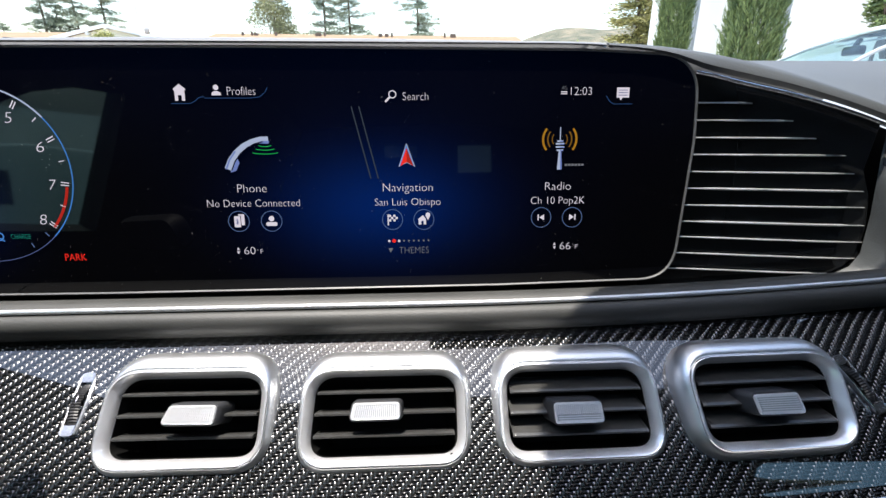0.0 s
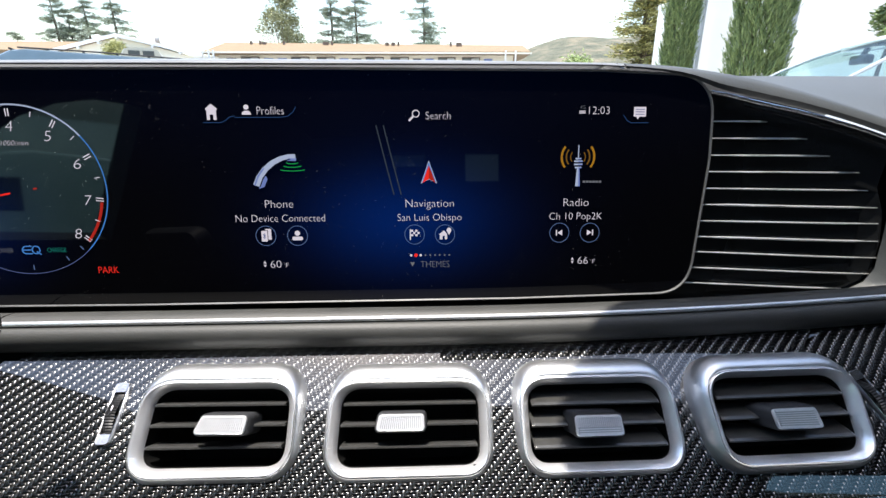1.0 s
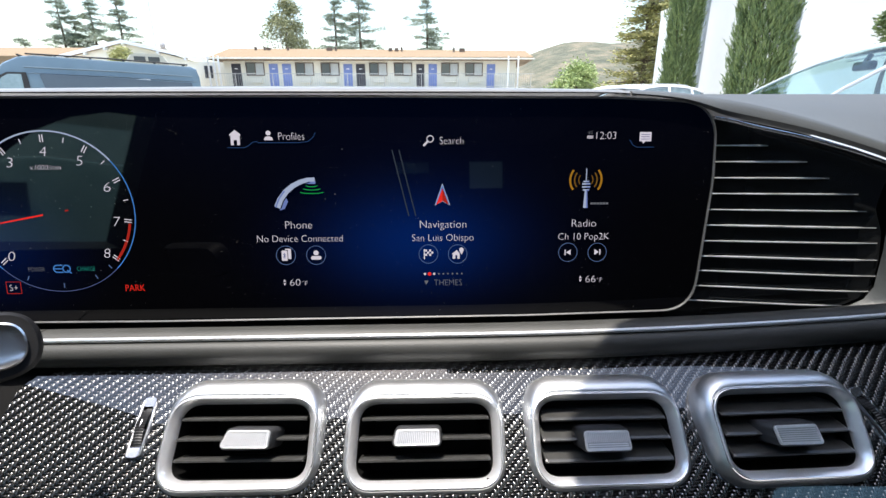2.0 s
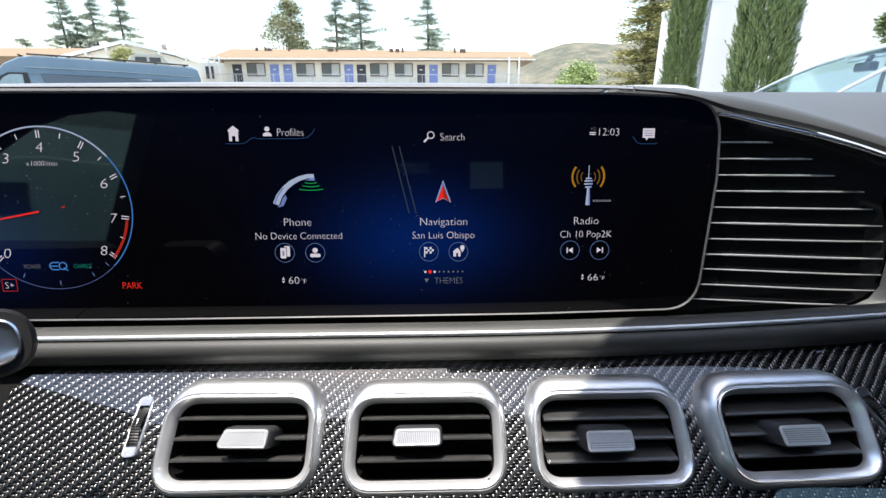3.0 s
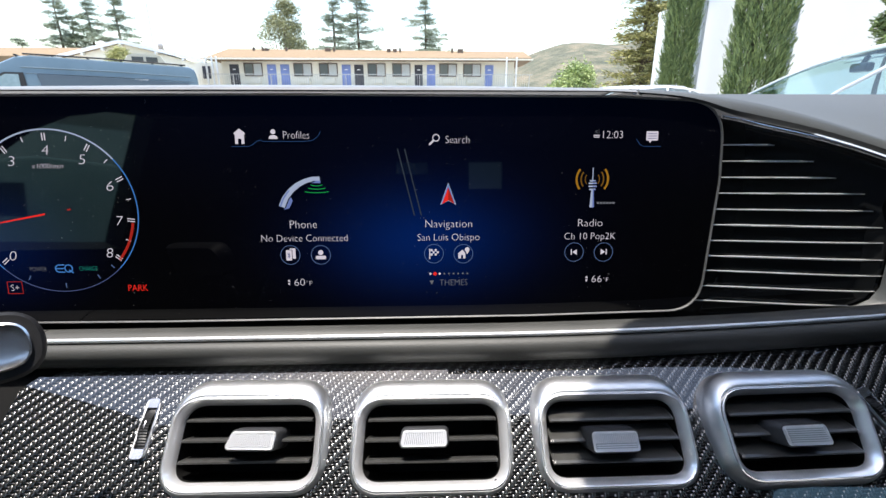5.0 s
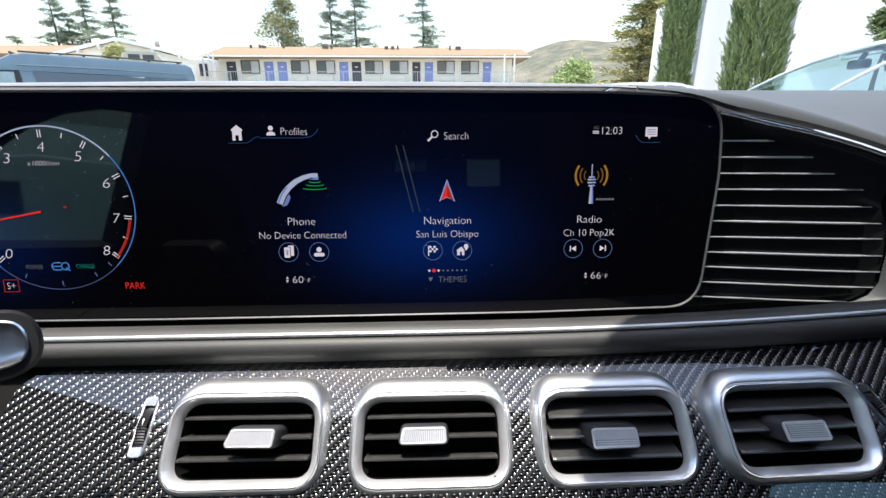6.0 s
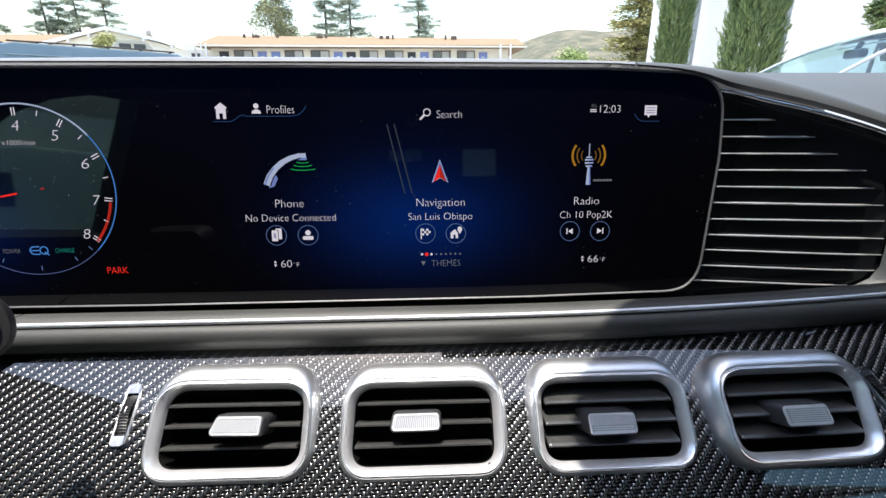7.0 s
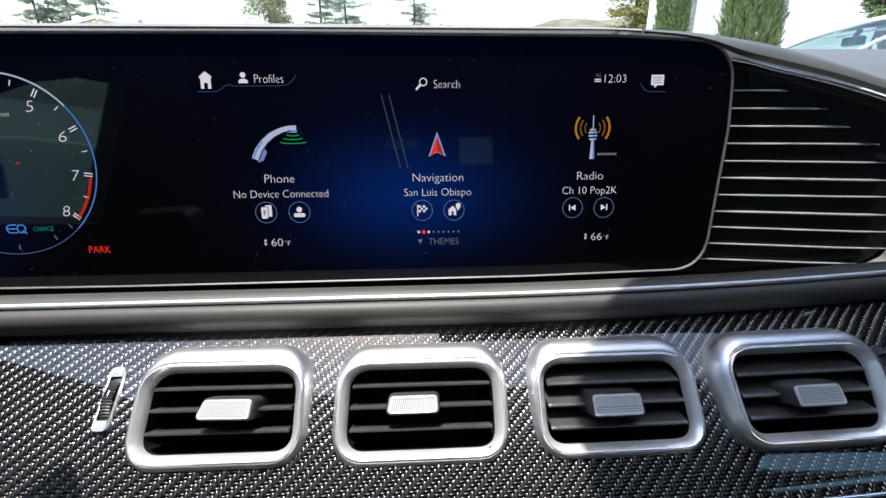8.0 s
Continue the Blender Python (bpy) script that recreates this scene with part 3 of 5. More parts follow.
# round buttons
for cx, cy in ((-114.1, -27.9), (-93.9, -28.0), (-18.1, -28.0), (1.8, -28.2), (77.5, -27.8), (97.8, -28.0)):
    line("round_button", arc(cx, cy, 6.4, 0, 360, 32), 0.35, M_RING_UI)
flat("device_icon", rounded([(-116.9, -31.6), (-113.1, -31.6), (-113.1, -24.6), (-116.9, -24.6)], 0.6, 3), M_WHITE_UI)
flat("device_icon", rounded([(-112.6, -30.4), (-110.6, -30.4), (-110.6, -23.4), (-114.4, -23.4), (-114.4, -24.2), (-112.6, -24.2)], 0.3, 2), M_WHITE_UI)
line("device_mark", [(-115.9, -29.4), (-114.2, -27.2), (-115.0, -26.2), (-115.0, -30.0), (-114.2, -29.0), (-115.9, -26.8)], 0.35, M_DEEP_UI, lift_mm=0.2)
flat("contact_icon", disc(-93.9, -26.4, 1.7), M_WHITE_UI)
flat("contact_icon", rounded([(-97.3, -31.0), (-90.5, -31.0), (-90.5, -28.6), (-97.3, -28.6)], 1.0, 4), M_WHITE_UI)
line("flag_icon", [(-20.9, -31.6), (-20.9, -24.6)], 0.7, M_WHITE_UI)
for i in range(4):
    for j in range(3):
        if (i + j) % 2 == 0:
            flat("flag_square", [(-20.4 + i * 1.4, -29.2 + j * 1.45), (-19.0 + i * 1.4, -29.2 + j * 1.45), (-19.0 + i * 1.4, -27.75 + j * 1.45), (-20.4 + i * 1.4, -27.75 + j * 1.45)], M_WHITE_UI)
flat("house_icon", [(-1.6, -31.4), (0.2, -31.4), (0.2, -29.0), (1.6, -29.0), (1.6, -31.4), (3.2, -31.4), (3.2, -28.0), (1.2, -25.4), (-2.2, -28.2), (-1.6, -28.2)], M_WHITE_UI)
flat("pin_icon", [(4.4, -28.6), (6.0, -25.6), (5.6, -24.2), (4.4, -23.6), (3.2, -24.2), (2.8, -25.6)], M_WHITE_UI)
for cx, s in ((77.5, -1), (97.8, 1)):
    line("skip_icon", [(cx + s * 1.9, -29.7), (cx + s * 1.9, -25.9)], 0.7, M_WHITE_UI)
    tri = [(cx - s * 1.9, -29.7), (cx + s * 1.2, -27.8), (cx - s * 1.9, -25.9)]
    flat("skip_icon", tri if s > 0 else tri[::-1], M_WHITE_UI)

# bottom row
for x0, number in ((-116.0, "60"), (86.9, "66")):
    flat("step_icon", [(x0 - 0.9, -46.1), (x0 + 0.9, -46.1), (x0, -44.4)], M_WHITE_UI)
    flat("step_icon", [(x0 - 0.9, -47.0), (x0, -48.7), (x0 + 0.9, -47.0)], M_WHITE_UI)
    text("temperature_text", number, x0 + 3.6, x0 + 10.6, -46.6, 4.9, M_WHITE_UI)
    text("unit_text", "°F", x0 + 11.6, x0 + 15.4, -47.3, 3.0, M_WHITE_UI)
for k in range(9):
    x = -20.6 + k * 3.15
    flat("page_dot", disc(x, -41.8, 1.25 if k == 1 else (0.8 if k < 3 else 0.6), 12), M_RED_UI if k == 1 else (M_WHITE_UI if k < 3 else M_GREY_UI))
flat("down_icon", [(-21.2, -46.5), (-19.8, -49.4), (-18.2, -46.5)], M_GREY_UI)
text("themes_text", "THEMES", -14.4, 4.7, -47.9, 4.3, M_GREY_UI)

# faint double streak on the glass, no menu item; its brightness is drawn as glow
for dx in (0.0, 4.6):
    line("streak", [(-41.3 + dx, 41.4), (-36.2 + dx, 19.8), (-30.9 + dx, -2.0)], 0.7, M_STREAK_GLOW, "faint pale streak, drawn as a glow")

# rev counter
GX, GY, GR = -263.3, 1.7, 52.5
line("gauge_ring", arc(GX, GY, GR, 40, 140, 40), 0.9, M_PALE_UI)
line("gauge_ring", arc(GX, GY, GR, -45, 40, 40), 0.6, M_BLUE_UI)
line("gauge_ring", arc(GX, GY, GR, 140, 225, 40), 0.6, M_BLUE_UI)
line("gauge_ring", arc(GX, GY, GR, 225, 315, 40), 0.4, M_DEEP_UI)


def tick(angle, r0, r1, width, mat, side=0.0):
    c, s = math.cos(radians(angle)), math.sin(radians(angle))
    line("gauge_tick", [(GX + c * r0 - s * side, GY + s * r0 + c * side), (GX + c * r1 - s * side, GY + s * r1 + c * side)], width, mat)


for k in range(9):
    a = 91.3 - (k - 4) * 32.6
    tick(a, 45.5, 50.2, 0.55, M_WHITE_UI, 0.8)
    tick(a, 45.5, 50.2, 0.55, M_WHITE_UI, -0.8)
    if k < 8:
        tick(a - 16.3, 46.6, 49.8, 0.5, M_WHITE_UI)
    x, y = -263.4 + 40.8 * math.cos(radians(a)), 0.6 + 40.8 * math.sin(radians(a))
    text("gauge_number", str(k), x - 2.2, x + 2.2, y, 6.4, M_WHITE_UI, slant=0.15)
for a in (243, 271, 298, 312):
    tick(a, 47.0, 50.0, 0.5, M_RING_UI)
line("red_band", arc(GX, GY, 49.0, -8.5, -40.5, 14), 1.6, M_DIMRED_UI)
text("gauge_text", "x1000/min", -274.0, -254.4, 31.3, 3.1, M_WHITE_UI, slant=0.2)
text("power_text", "POWER", -284.4, -273.8, -35.6, 3.0, M_GREY_UI)
text("charge_text", "CHARGE", -252.6, -240.9, -35.5, 3.0, M_TEAL_UI)
line("blue_badge", arc(-265.6, -35.4, 2.4, 90, 270, 12) + [(-262.0, -37.8)], 0.7, M_BLUE_UI)
line("blue_badge", [(-267.6, -35.4), (-262.6, -35.4)], 0.7, M_BLUE_UI, lift_mm=0.15)
line("blue_badge", [(-265.6, -33.0), (-262.0, -33.0)], 0.7, M_BLUE_UI, lift_mm=0.15)
line("blue_badge", arc(-259.6, -35.4, 2.4, 0, 360, 20), 0.7, M_BLUE_UI)
line("blue_badge", [(-259.2, -36.4), (-256.6, -38.4)], 0.7, M_BLUE_UI, lift_mm=0.15)
text("park_text", "PARK", -222.4, -209.6, -49.0, 4.4, M_RED_UI, weight=-0.008)
line("mode_box", [(-300.4, -52.0), (-291.0, -52.0), (-291.0, -44.0), (-300.4, -44.0), (-300.4, -52.0)], 0.5, M_DIMRED_UI)
text("mode_text", "S+", -298.4, -293.0, -48.0, 4.4, M_WHITE_UI)
display_part("needle", plate(mm([(-270.2, 0.0), (-270.0, 1.1), (-310.5, -6.6), (-310.4, -7.4)]), Z0, Z1), M_RED_UI, "red needle")
line("needle_tail", [(-255.6, 3.2), (-253.4, 3.6)], 1.0, M_DIMRED_UI)

# dust on the glass
rng = random.Random(5)
bm = bmesh.new()
drifts = [(rng.uniform(-0.3, 0.16), rng.uniform(-0.065, 0.065)) for k in range(26)]
for k in range(1900):
    u, v = rng.uniform(-0.305, 0.168), rng.uniform(-0.069, 0.072)
    if k % 3 == 0:
        du, dv = drifts[k % 26]
        u, v = min(0.168, max(-0.305, du + rng.gauss(0, 0.02))), min(0.072, max(-0.069, dv + rng.gauss(0, 0.012)))
    r = rng.choice((0.00004, 0.00005, 0.00005, 0.00006, 0.00007, 0.00009, 0.00013)) * rng.uniform(0.7, 1.2)
    a = rng.uniform(0, 6.28)
    vs = [bm.verts.new((u + r * math.cos(a + q) * (1.6 if q % 2 else 1.0), v + r * math.sin(a + q), 0.00035)) for q in (0, 1.57, 3.14, 4.71)]
    bm.faces.new(vs)
M_DUST = vary(principled("dust", (0.6, 0.58, 0.5), 0.9), ((0.25, 0.25, 0.24), (0.8, 0.76, 0.66)), 900)
dust = part("dust", bm, M_DUST, display, "pale dust specks on the glass")
dust["kind"] = "stuff"

# ---- air vents ----


def vent_frame(cx, proud, drop):
    o = Vector((cx, 0.2185, 1.204)) + FACE_OUT * proud + FACE_UP * drop
    return Matrix(((1, 0, 0, o.x), (0, FACE_UP.y, FACE_OUT.y, o.y), (0, FACE_UP.z, FACE_OUT.z, o.z), (0, 0, 0, 1)))


def air_vent(face, corners, slider_corners, depth, droop, grid, label):
    """A vent whose barrel grows out of the panel: bezel, polished lip, liner, three vanes and a slider."""
    cx, proud, half, drop = face
    m = vent_frame(cx, proud, drop)
    thing = tagged(empty("air_vent", m), label, "air vent", "row of air vents")
    opening = rounded([(x / 1000, y / 1000) for x, y in corners], [0.0105, 0.0105, 0.0125, 0.0125], 9)
    normals = []
    for i in range(len(opening)):
        t = (Vector(opening[(i + 1) % len(opening)]) - Vector(opening[i - 1])).normalized()
        normals.append((t.y, -t.x))

    def ring(top, bottom, sides, z):
        """The opening's outline moved outwards by its own amount above, below and beside."""
        out = []
        for (x, y), (nx, ny) in zip(opening, normals):
            d = nx * nx * sides + ny * ny * (top if ny > 0 else bottom)
            out.append((x + nx * d, y + ny * d, z))
        return out

    LIP, OUT = (0.0022, 0.0037, 0.0034), depth
    lip = bmesh.new()
    loft(lip, [ring(-0.0006, -0.0006, -0.0006, -0.0068), ring(0, 0, 0, -0.0046)] + [ring(*(f * q for q in LIP), z) for f, z in ((0.45, -0.0022), (0.75, -0.0009), (0.92, -0.0002), (1.0, 0.0))] + [ring(*(q + 0.0003 for q in LIP), -0.0002), ring(*(q + 0.0004 for q in LIP), -0.0016)])
    part("lip", lip, M_SILVER, thing, "bright polished lip", 50)
    barrel = bmesh.new()
    loops = []
    for f, z in ((0.0, -0.0018), (0.06, -0.0011), (0.12, -0.0008), (0.24, -0.0012), (0.4, -0.0021), (0.6, -0.0041), (0.8, -0.0070), (0.93, -0.0102), (1.0, -0.0138), (1.02, -0.032)):
        loops.append(ring(*(q + 0.0006 + (o - q - 0.0006) * f for q, o in zip(LIP, OUT)), z))
    loft(barrel, loops)
    part("bezel", barrel, M_SATIN, thing, "satin silver bezel", 60)
    liner = bmesh.new()
    loft(liner, [ring(-0.0006, -0.0006, -0.0006, -0.0066), ring(-0.002, -0.002, -0.002, -0.02), ring(-0.005, -0.005, -0.005, -0.044)], caps=(False, True))
    part("liner", liner, M_MATT, thing, "black inside of the vent", 50)
    (ax, ay), (bx, by), (ex, ey), (dx, dy) = [(x / 1000, y / 1000) for x, y in (corners[3], corners[2], corners[1], corners[0])]
    # corners run bottom left, bottom right, top right, top left
    for k, f in enumerate((0.20, 0.46, 0.725)):
        left = Vector((ax + (dx - ax) * f, ay + (dy - ay) * f))
        right = Vector((bx + (ex - bx) * f, by + (ey - by) * f))
        left, right = (left, right) if left.x < right.x else (right, left)
        inset = 0.0016 if k == 1 else 0.0022
        v = bmesh.new()
        prof = [(-0.0085, 0.0009), (0.0045, 0.0009), (0.0060, 0.0004), (0.0060, -0.0005), (0.0045, -0.0009), (-0.0085, -0.0007)]
        tilt = Matrix.Rotation(radians(droop), 4, "X")
        loops = []
        for end, x, back in ((left, left.x + inset, 0.0), (left, left.x + inset + 0.0015, 0.001), (right, right.x - inset - 0.0015, 0.001), (right, right.x - inset, 0.0)):
            loops.append([Vector((x, end.y, -0.0095 + back)) + tilt @ Vector((0, b, a)) for a, b in prof])
        loft(v, loops, caps=(True, True))
        bmesh.ops.recalc_face_normals(v, faces=v.faces[:])
        part("vane", v, M_VANE, thing)
    # slider: a black block on the middle vane with a ribbed metal pad
    pad_c = [Vector((x / 1000, y / 1000)) for x, y in slider_corners]

    def grown(d, up=0.0, shift=0.0):
        return [(x + shift, y + up) for x, y in offset_loop(rounded([tuple(p) for p in pad_c], 0.0016, 4), d)]

    body = bmesh.new()
    back_up = 0.0042 if droop > 20 else 0.0024
    drift = -0.02 * cx
    loft(body, [[(x, y, z) for x, y in grown(d, up, sh)] for d, up, sh, z in ((0.0013, back_up, drift, -0.0125), (0.0016, back_up * 0.6, drift * 0.6, -0.004), (0.0014, 0.0003, 0.0, 0.0018), (0.0009, 0.0, 0.0, 0.0029))], caps=(True, True))
    slider = part("slider", body, M_SLIDER, thing, "black vent slider", 40)
    pad = bmesh.new()
    loft(pad, [[(x, y, z) for x, y in grown(d)] for d, z in ((0.0004, 0.0024), (0.0005, 0.0036), (0.0, 0.0043), (-0.0007, 0.0043), (-0.0009, 0.0031))], caps=(True, True))
    plate_ = part("pad", pad, M_PADMETAL, thing, "ribbed chrome pad with a raised edge", 40)
    part("pad_floor", loft(bmesh.new(), [[(x, y, z) for x, y in grown(-0.0010)] for z in (0.0026, 0.0033)], caps=(True, True)), M_PADFLOOR, plate_, "darker floor between the ribs")
    # ribs across the pad; a fine grid of short ribs fills the upper part of some pads
    bl, br, tr, tl = pad_c
    ribs = 8
    for k in range(ribs):
        f = (k + 0.9) / (ribs + 0.8)
        p, q = bl.lerp(tl, f), br.lerp(tr, f)
        along = (q - p).normalized()
        p, q = p + along * 0.0014, q - along * 0.0014
        if grid == "grid" and k > 2 or grid == "upright":
            continue
        part("rib", ribbon([tuple(p), tuple(q)], 0.0006, 0.0030, 0.0043), M_PADMETAL, plate_)
    if grid != "ribs":
        columns = 22
        f0, f1 = (0.42, 0.93) if grid == "grid" else (0.12, 0.9)
        for k in range(columns):
            g = (k + 1.3) / (columns + 1.6)
            p, q = bl.lerp(br, g), tl.lerp(tr, g)
            part("rib", ribbon([tuple(p.lerp(q, f0)), tuple(p.lerp(q, f1))], 0.0006, 0.0030, 0.0043), M_PADMETAL, plate_)
    return thing


M_PADFLOOR = vary(principled("ribbed_metal_floor", (0.48, 0.48, 0.49), 0.4, 0.7), ((0.44, 0.44, 0.45), (0.52, 0.52, 0.53)), 80, rough=(0.35, 0.45))
M_SLIDER = vary(principled("black_slider_plastic", (0.03, 0.031, 0.033), 0.4), ((0.026, 0.027, 0.029), (0.036, 0.037, 0.04)), 90, rough=(0.34, 0.46))
M_PADMETAL = vary(principled("ribbed_metal", (0.85, 0.85, 0.86), 0.35, 0.6), ((0.82, 0.82, 0.83), (0.88, 0.88, 0.89)), 80, rough=(0.28, 0.38))
M_CHROME_SATIN = vary(principled("satin_chrome", (0.78, 0.78, 0.8), 0.24, 1.0), ((0.72, 0.72, 0.74), (0.82, 0.82, 0.84)), 50, rough=(0.2, 0.28))
air_vent(VENT_FACES[0], ((-39.1, -19.3), (37.2, -19.9), (37.4, 21.3), (-37.5, 22.0)), ((-9.2, -2.6), (16.6, -3.2), (17.4, 5.4), (-5.6, 5.8)), (0.0150, 0.0094, 0.0084), 12, "upright", "silver framed air vent beside the driver's thumbwheel")
air_vent(VENT_FACES[1], ((-39.2, -21.4), (40.2, -21.6), (40.6, 20.2), (-37.4, 20.6)), ((-16.3, -3.2), (9.2, -3.2), (8.8, 4.6), (-14.7, 4.6)), (0.0148, 0.0102, 0.0080), 12, "upright", "silver framed air vent in the middle of the dashboard")
air_vent(VENT_FACES[2], ((-37.9, -19.9), (40.7, -19.6), (40.1, 22.4), (-37.2, 22.3)), ((-13.7, -6.4), (11.5, -6.2), (10.9, 3.5), (-13.7, 3.5)), (0.0152, 0.0092, 0.0084), 38, "grid", "silver framed air vent with vanes turned down")
air_vent(VENT_FACES[3], ((-34.8, -18.3), (38.6, -17.0), (40.3, 24.4), (-37.2, 23.4)), ((-10.1, -4.8), (14.0, -4.6), (12.4, 5.1), (-11.3, 4.6)), (0.0140, 0.0092, 0.0096), 38, "ribs", "silver framed air vent beside the passenger's thumbwheel")


def thumbwheel(top, bottom, label):
    """A ribbed wheel in a narrow silver surround let into the carbon panel."""
    a, b = Vector(top), Vector(bottom)
    y = (a - b).normalized()
    n = Vector((0, -0.59, 0.807))
    x = y.cross(n).normalized()
    n = x.cross(y)
    c = (a + b) / 2
    m = Matrix(((x.x, y.x, n.x, c.x), (x.y, y.y, n.y, c.y), (x.z, y.z, n.z, c.z), (0, 0, 0, 1)))
    thing = tagged(empty("vent_thumbwheel", m), label, "thumbwheel", "vent thumbwheels")
    L = (a - b).length / 2 + 0.002
    out = rounded([(-0.0042, -L), (0.0042, -L), (0.0042, L), (-0.0042, L)], 0.0028, 5)
    inn = rounded([(-0.0030, -L + 0.0055), (0.0030, -L + 0.0055), (0.0030, L - 0.0055), (-0.0030, L - 0.0055)], 0.0008, 5)
    s = bmesh.new()
    loft(s, [[(p, q, -0.002) for p, q in out], [(p, q, 0.0012) for p, q in out], [(p * 0.9, q * 0.985, 0.0018) for p, q in out], [(p, q, 0.0016) for p, q in inn], [(p, q, -0.006) for p, q in inn]], caps=(False, True))
    part("surround", s, M_CHROME_SATIN, thing, "silver surround", 40)
    wheel = bmesh.new()
    loops = []
    N = 44
    R = 0.0155
    for k in range(N + 1):
        a2 = radians(-62 + 124 * k / N)
        r = R + (0.00028 if k % 2 else -0.00028)
        loops.append([(-0.0026, r * math.sin(a2), r * math.cos(a2) - R + 0.0035), (-0.0009, r * math.sin(a2), r * math.cos(a2) - R + 0.0042), (0.0009, r * math.sin(a2), r * math.cos(a2) - R + 0.0042), (0.0026, r * math.sin(a2), r * math.cos(a2) - R + 0.0035)])
    loft(wheel, loops, closed=False)
    part("wheel", wheel, M_BLACK, thing, "black ribbed wheel")
    mark = tube([(0.0006, R * math.sin(t), R * math.cos(t) - R + 0.0046) for t in frange(-0.2, 0.2, 6)], 0.0003, sides=5)
    part("mark", mark, M_CHROME, thing, "thin silver mark")
    return thing


thumbwheel((-0.185, 0.2305, 1.1985), (-0.1848, 0.2062, 1.1808), "black ribbed thumbwheel in silver surround, driver's side")
thumbwheel((0.2385, 0.2215, 1.2025), (0.2475, 0.1985, 1.1850), "black ribbed thumbwheel in silver surround, passenger's side")

# ---- selector stalk on the steering column ----
STALK_X, STALK_Y, STALK_Z, STALK_SIZE = -0.2203, 0.1681, 1.2661, 0.80
stalk = tagged(empty("selector_stalk", Matrix.Translation((STALK_X, STALK_Y, STALK_Z)) @ Matrix.Rotation(radians(38), 4, "Z") @ Matrix.Rotation(radians(-22), 4, "X") @ Matrix.Scale(STALK_SIZE, 4)), "black column stalk with a silver end cap", "stalk")


def capsule(length, height):
    pts = rounded([(-length, -height), (0, -height), (0, height), (-length, height)], [0.002, height * 0.98, height * 0.98, 0.002], 10)
    return pts


outer = capsule(0.12, 0.0190)
bm = bmesh.new()
loft(bm, [[(x * 0.98, 0.010, z * 0.9) for x, z in outer], [(x, 0.004, z) for x, z in outer], [(x, -0.004, z) for x, z in outer], [(x, -0.0075, z * 0.96) for x, z in offset_loop(outer, -0.0012)]], caps=(True, True))
bm.transform(Matrix.Translation((0.0355, 0, 0)))
part("arm", bm, M_STALK, stalk, "black stalk arm", 50)
inner = capsule(0.05, 0.0130)
bm = bmesh.new()
loft(bm, [[(x, -0.0070, z) for x, z in inner], [(x, -0.0090, z) for x, z in inner], [(x, -0.0096, z) for x, z in offset_loop(inner, -0.0010)], [(x, -0.0090, z) for x, z in offset_loop(inner, -0.0026)], [(x, -0.0086, z) for x, z in offset_loop(inner, -0.0050)]], caps=(True, True))
bm.transform(Matrix.Translation((0.0302, 0, 0)))
part("cap", bm, M_CHROME_SATIN, stalk, "satin silver cap", 50)

# ---- the cabin that closes the place round the camera ----


def panel_with_hole(name, outer3, hole3, thickness, mat, label, kind="structure"):
    """A flat panel with one opening; both loops are 3D, with the same number of corners."""
    bm = bmesh.new()
    a = [bm.verts.new(p) for p in outer3]
    b = [bm.verts.new(p) for p in hole3]
    n = len(a)
    for i in range(n):
        j = (i + 1) % n
        bm.faces.new((a[i], a[j], b[j], b[i]))
    ob = part(name, bm, mat)
    tagged(ob, label, "car body", kind=kind)
    md = ob.modifiers.new("thickness", "SOLIDIFY")
    md.thickness, md.offset = thickness, 0.0
    return ob


def side_x(z):
    return 0.56 + 0.4 * (1.70 - z)


def side(s, name, pillar, window):
    """A side of the cabin: its front edge follows the windscreen pillar."""
    out = [(s * side_x(z), y, z) for y, z in (*pillar, (0.01, 1.76), (-0.25, 1.76), (-0.6, 1.76), (-1.0, 1.76), (-1.62, 1.76), (-1.62, 0.45), (pillar[0][0], 0.45))]
    hole = [(s * side_x(z), y, z) for y, z in window]
    return panel_with_hole(name, out, hole, 0.04, M_TRIM, "dark trimmed car side with a window opening")


side(-1, "wall_west", ((0.40, 1.22), (0.20, 1.55)), ((-0.02, 1.27), (-0.08, 1.39), (-0.148, 1.469), (-0.20, 1.503), (-0.275, 1.532), (-0.408, 1.556), (-0.438, 1.41), (-0.466, 1.28), (-0.2, 1.28)))
# east front edge widened, out of view, to keep sky reflections off the carbon
side(1, "wall_east", ((0.75, 1.22), (0.34, 1.62)), ((-0.06, 1.50), (-0.12, 1.58), (-0.17, 1.66), (-0.21, 1.72), (-0.275, 1.748), (-0.258, 1.71), (-0.205, 1.63), (-0.165, 1.57), (-0.12, 1.50)))
rear_wall = bmesh.new()
for c, size in (((0, -1.6, 0.98), (1.8, 0.04, 1.10)), ((-0.45, -1.6, 1.63), (0.57, 0.04, 0.2)), ((0.08, -1.6, 1.63), (0.19, 0.04, 0.2)), ((0.62, -1.6, 1.63), (0.57, 0.04, 0.2)), ((-0.09, -1.6, 1.565), (0.15, 0.04, 0.07)), ((0, -1.6, 1.725), (1.3, 0.04, 0.13))):
    box(rear_wall, c, size)
tagged(part("wall_south", rear_wall, M_TRIM), "dark rear of the cabin with small window openings", "car body", kind="structure")



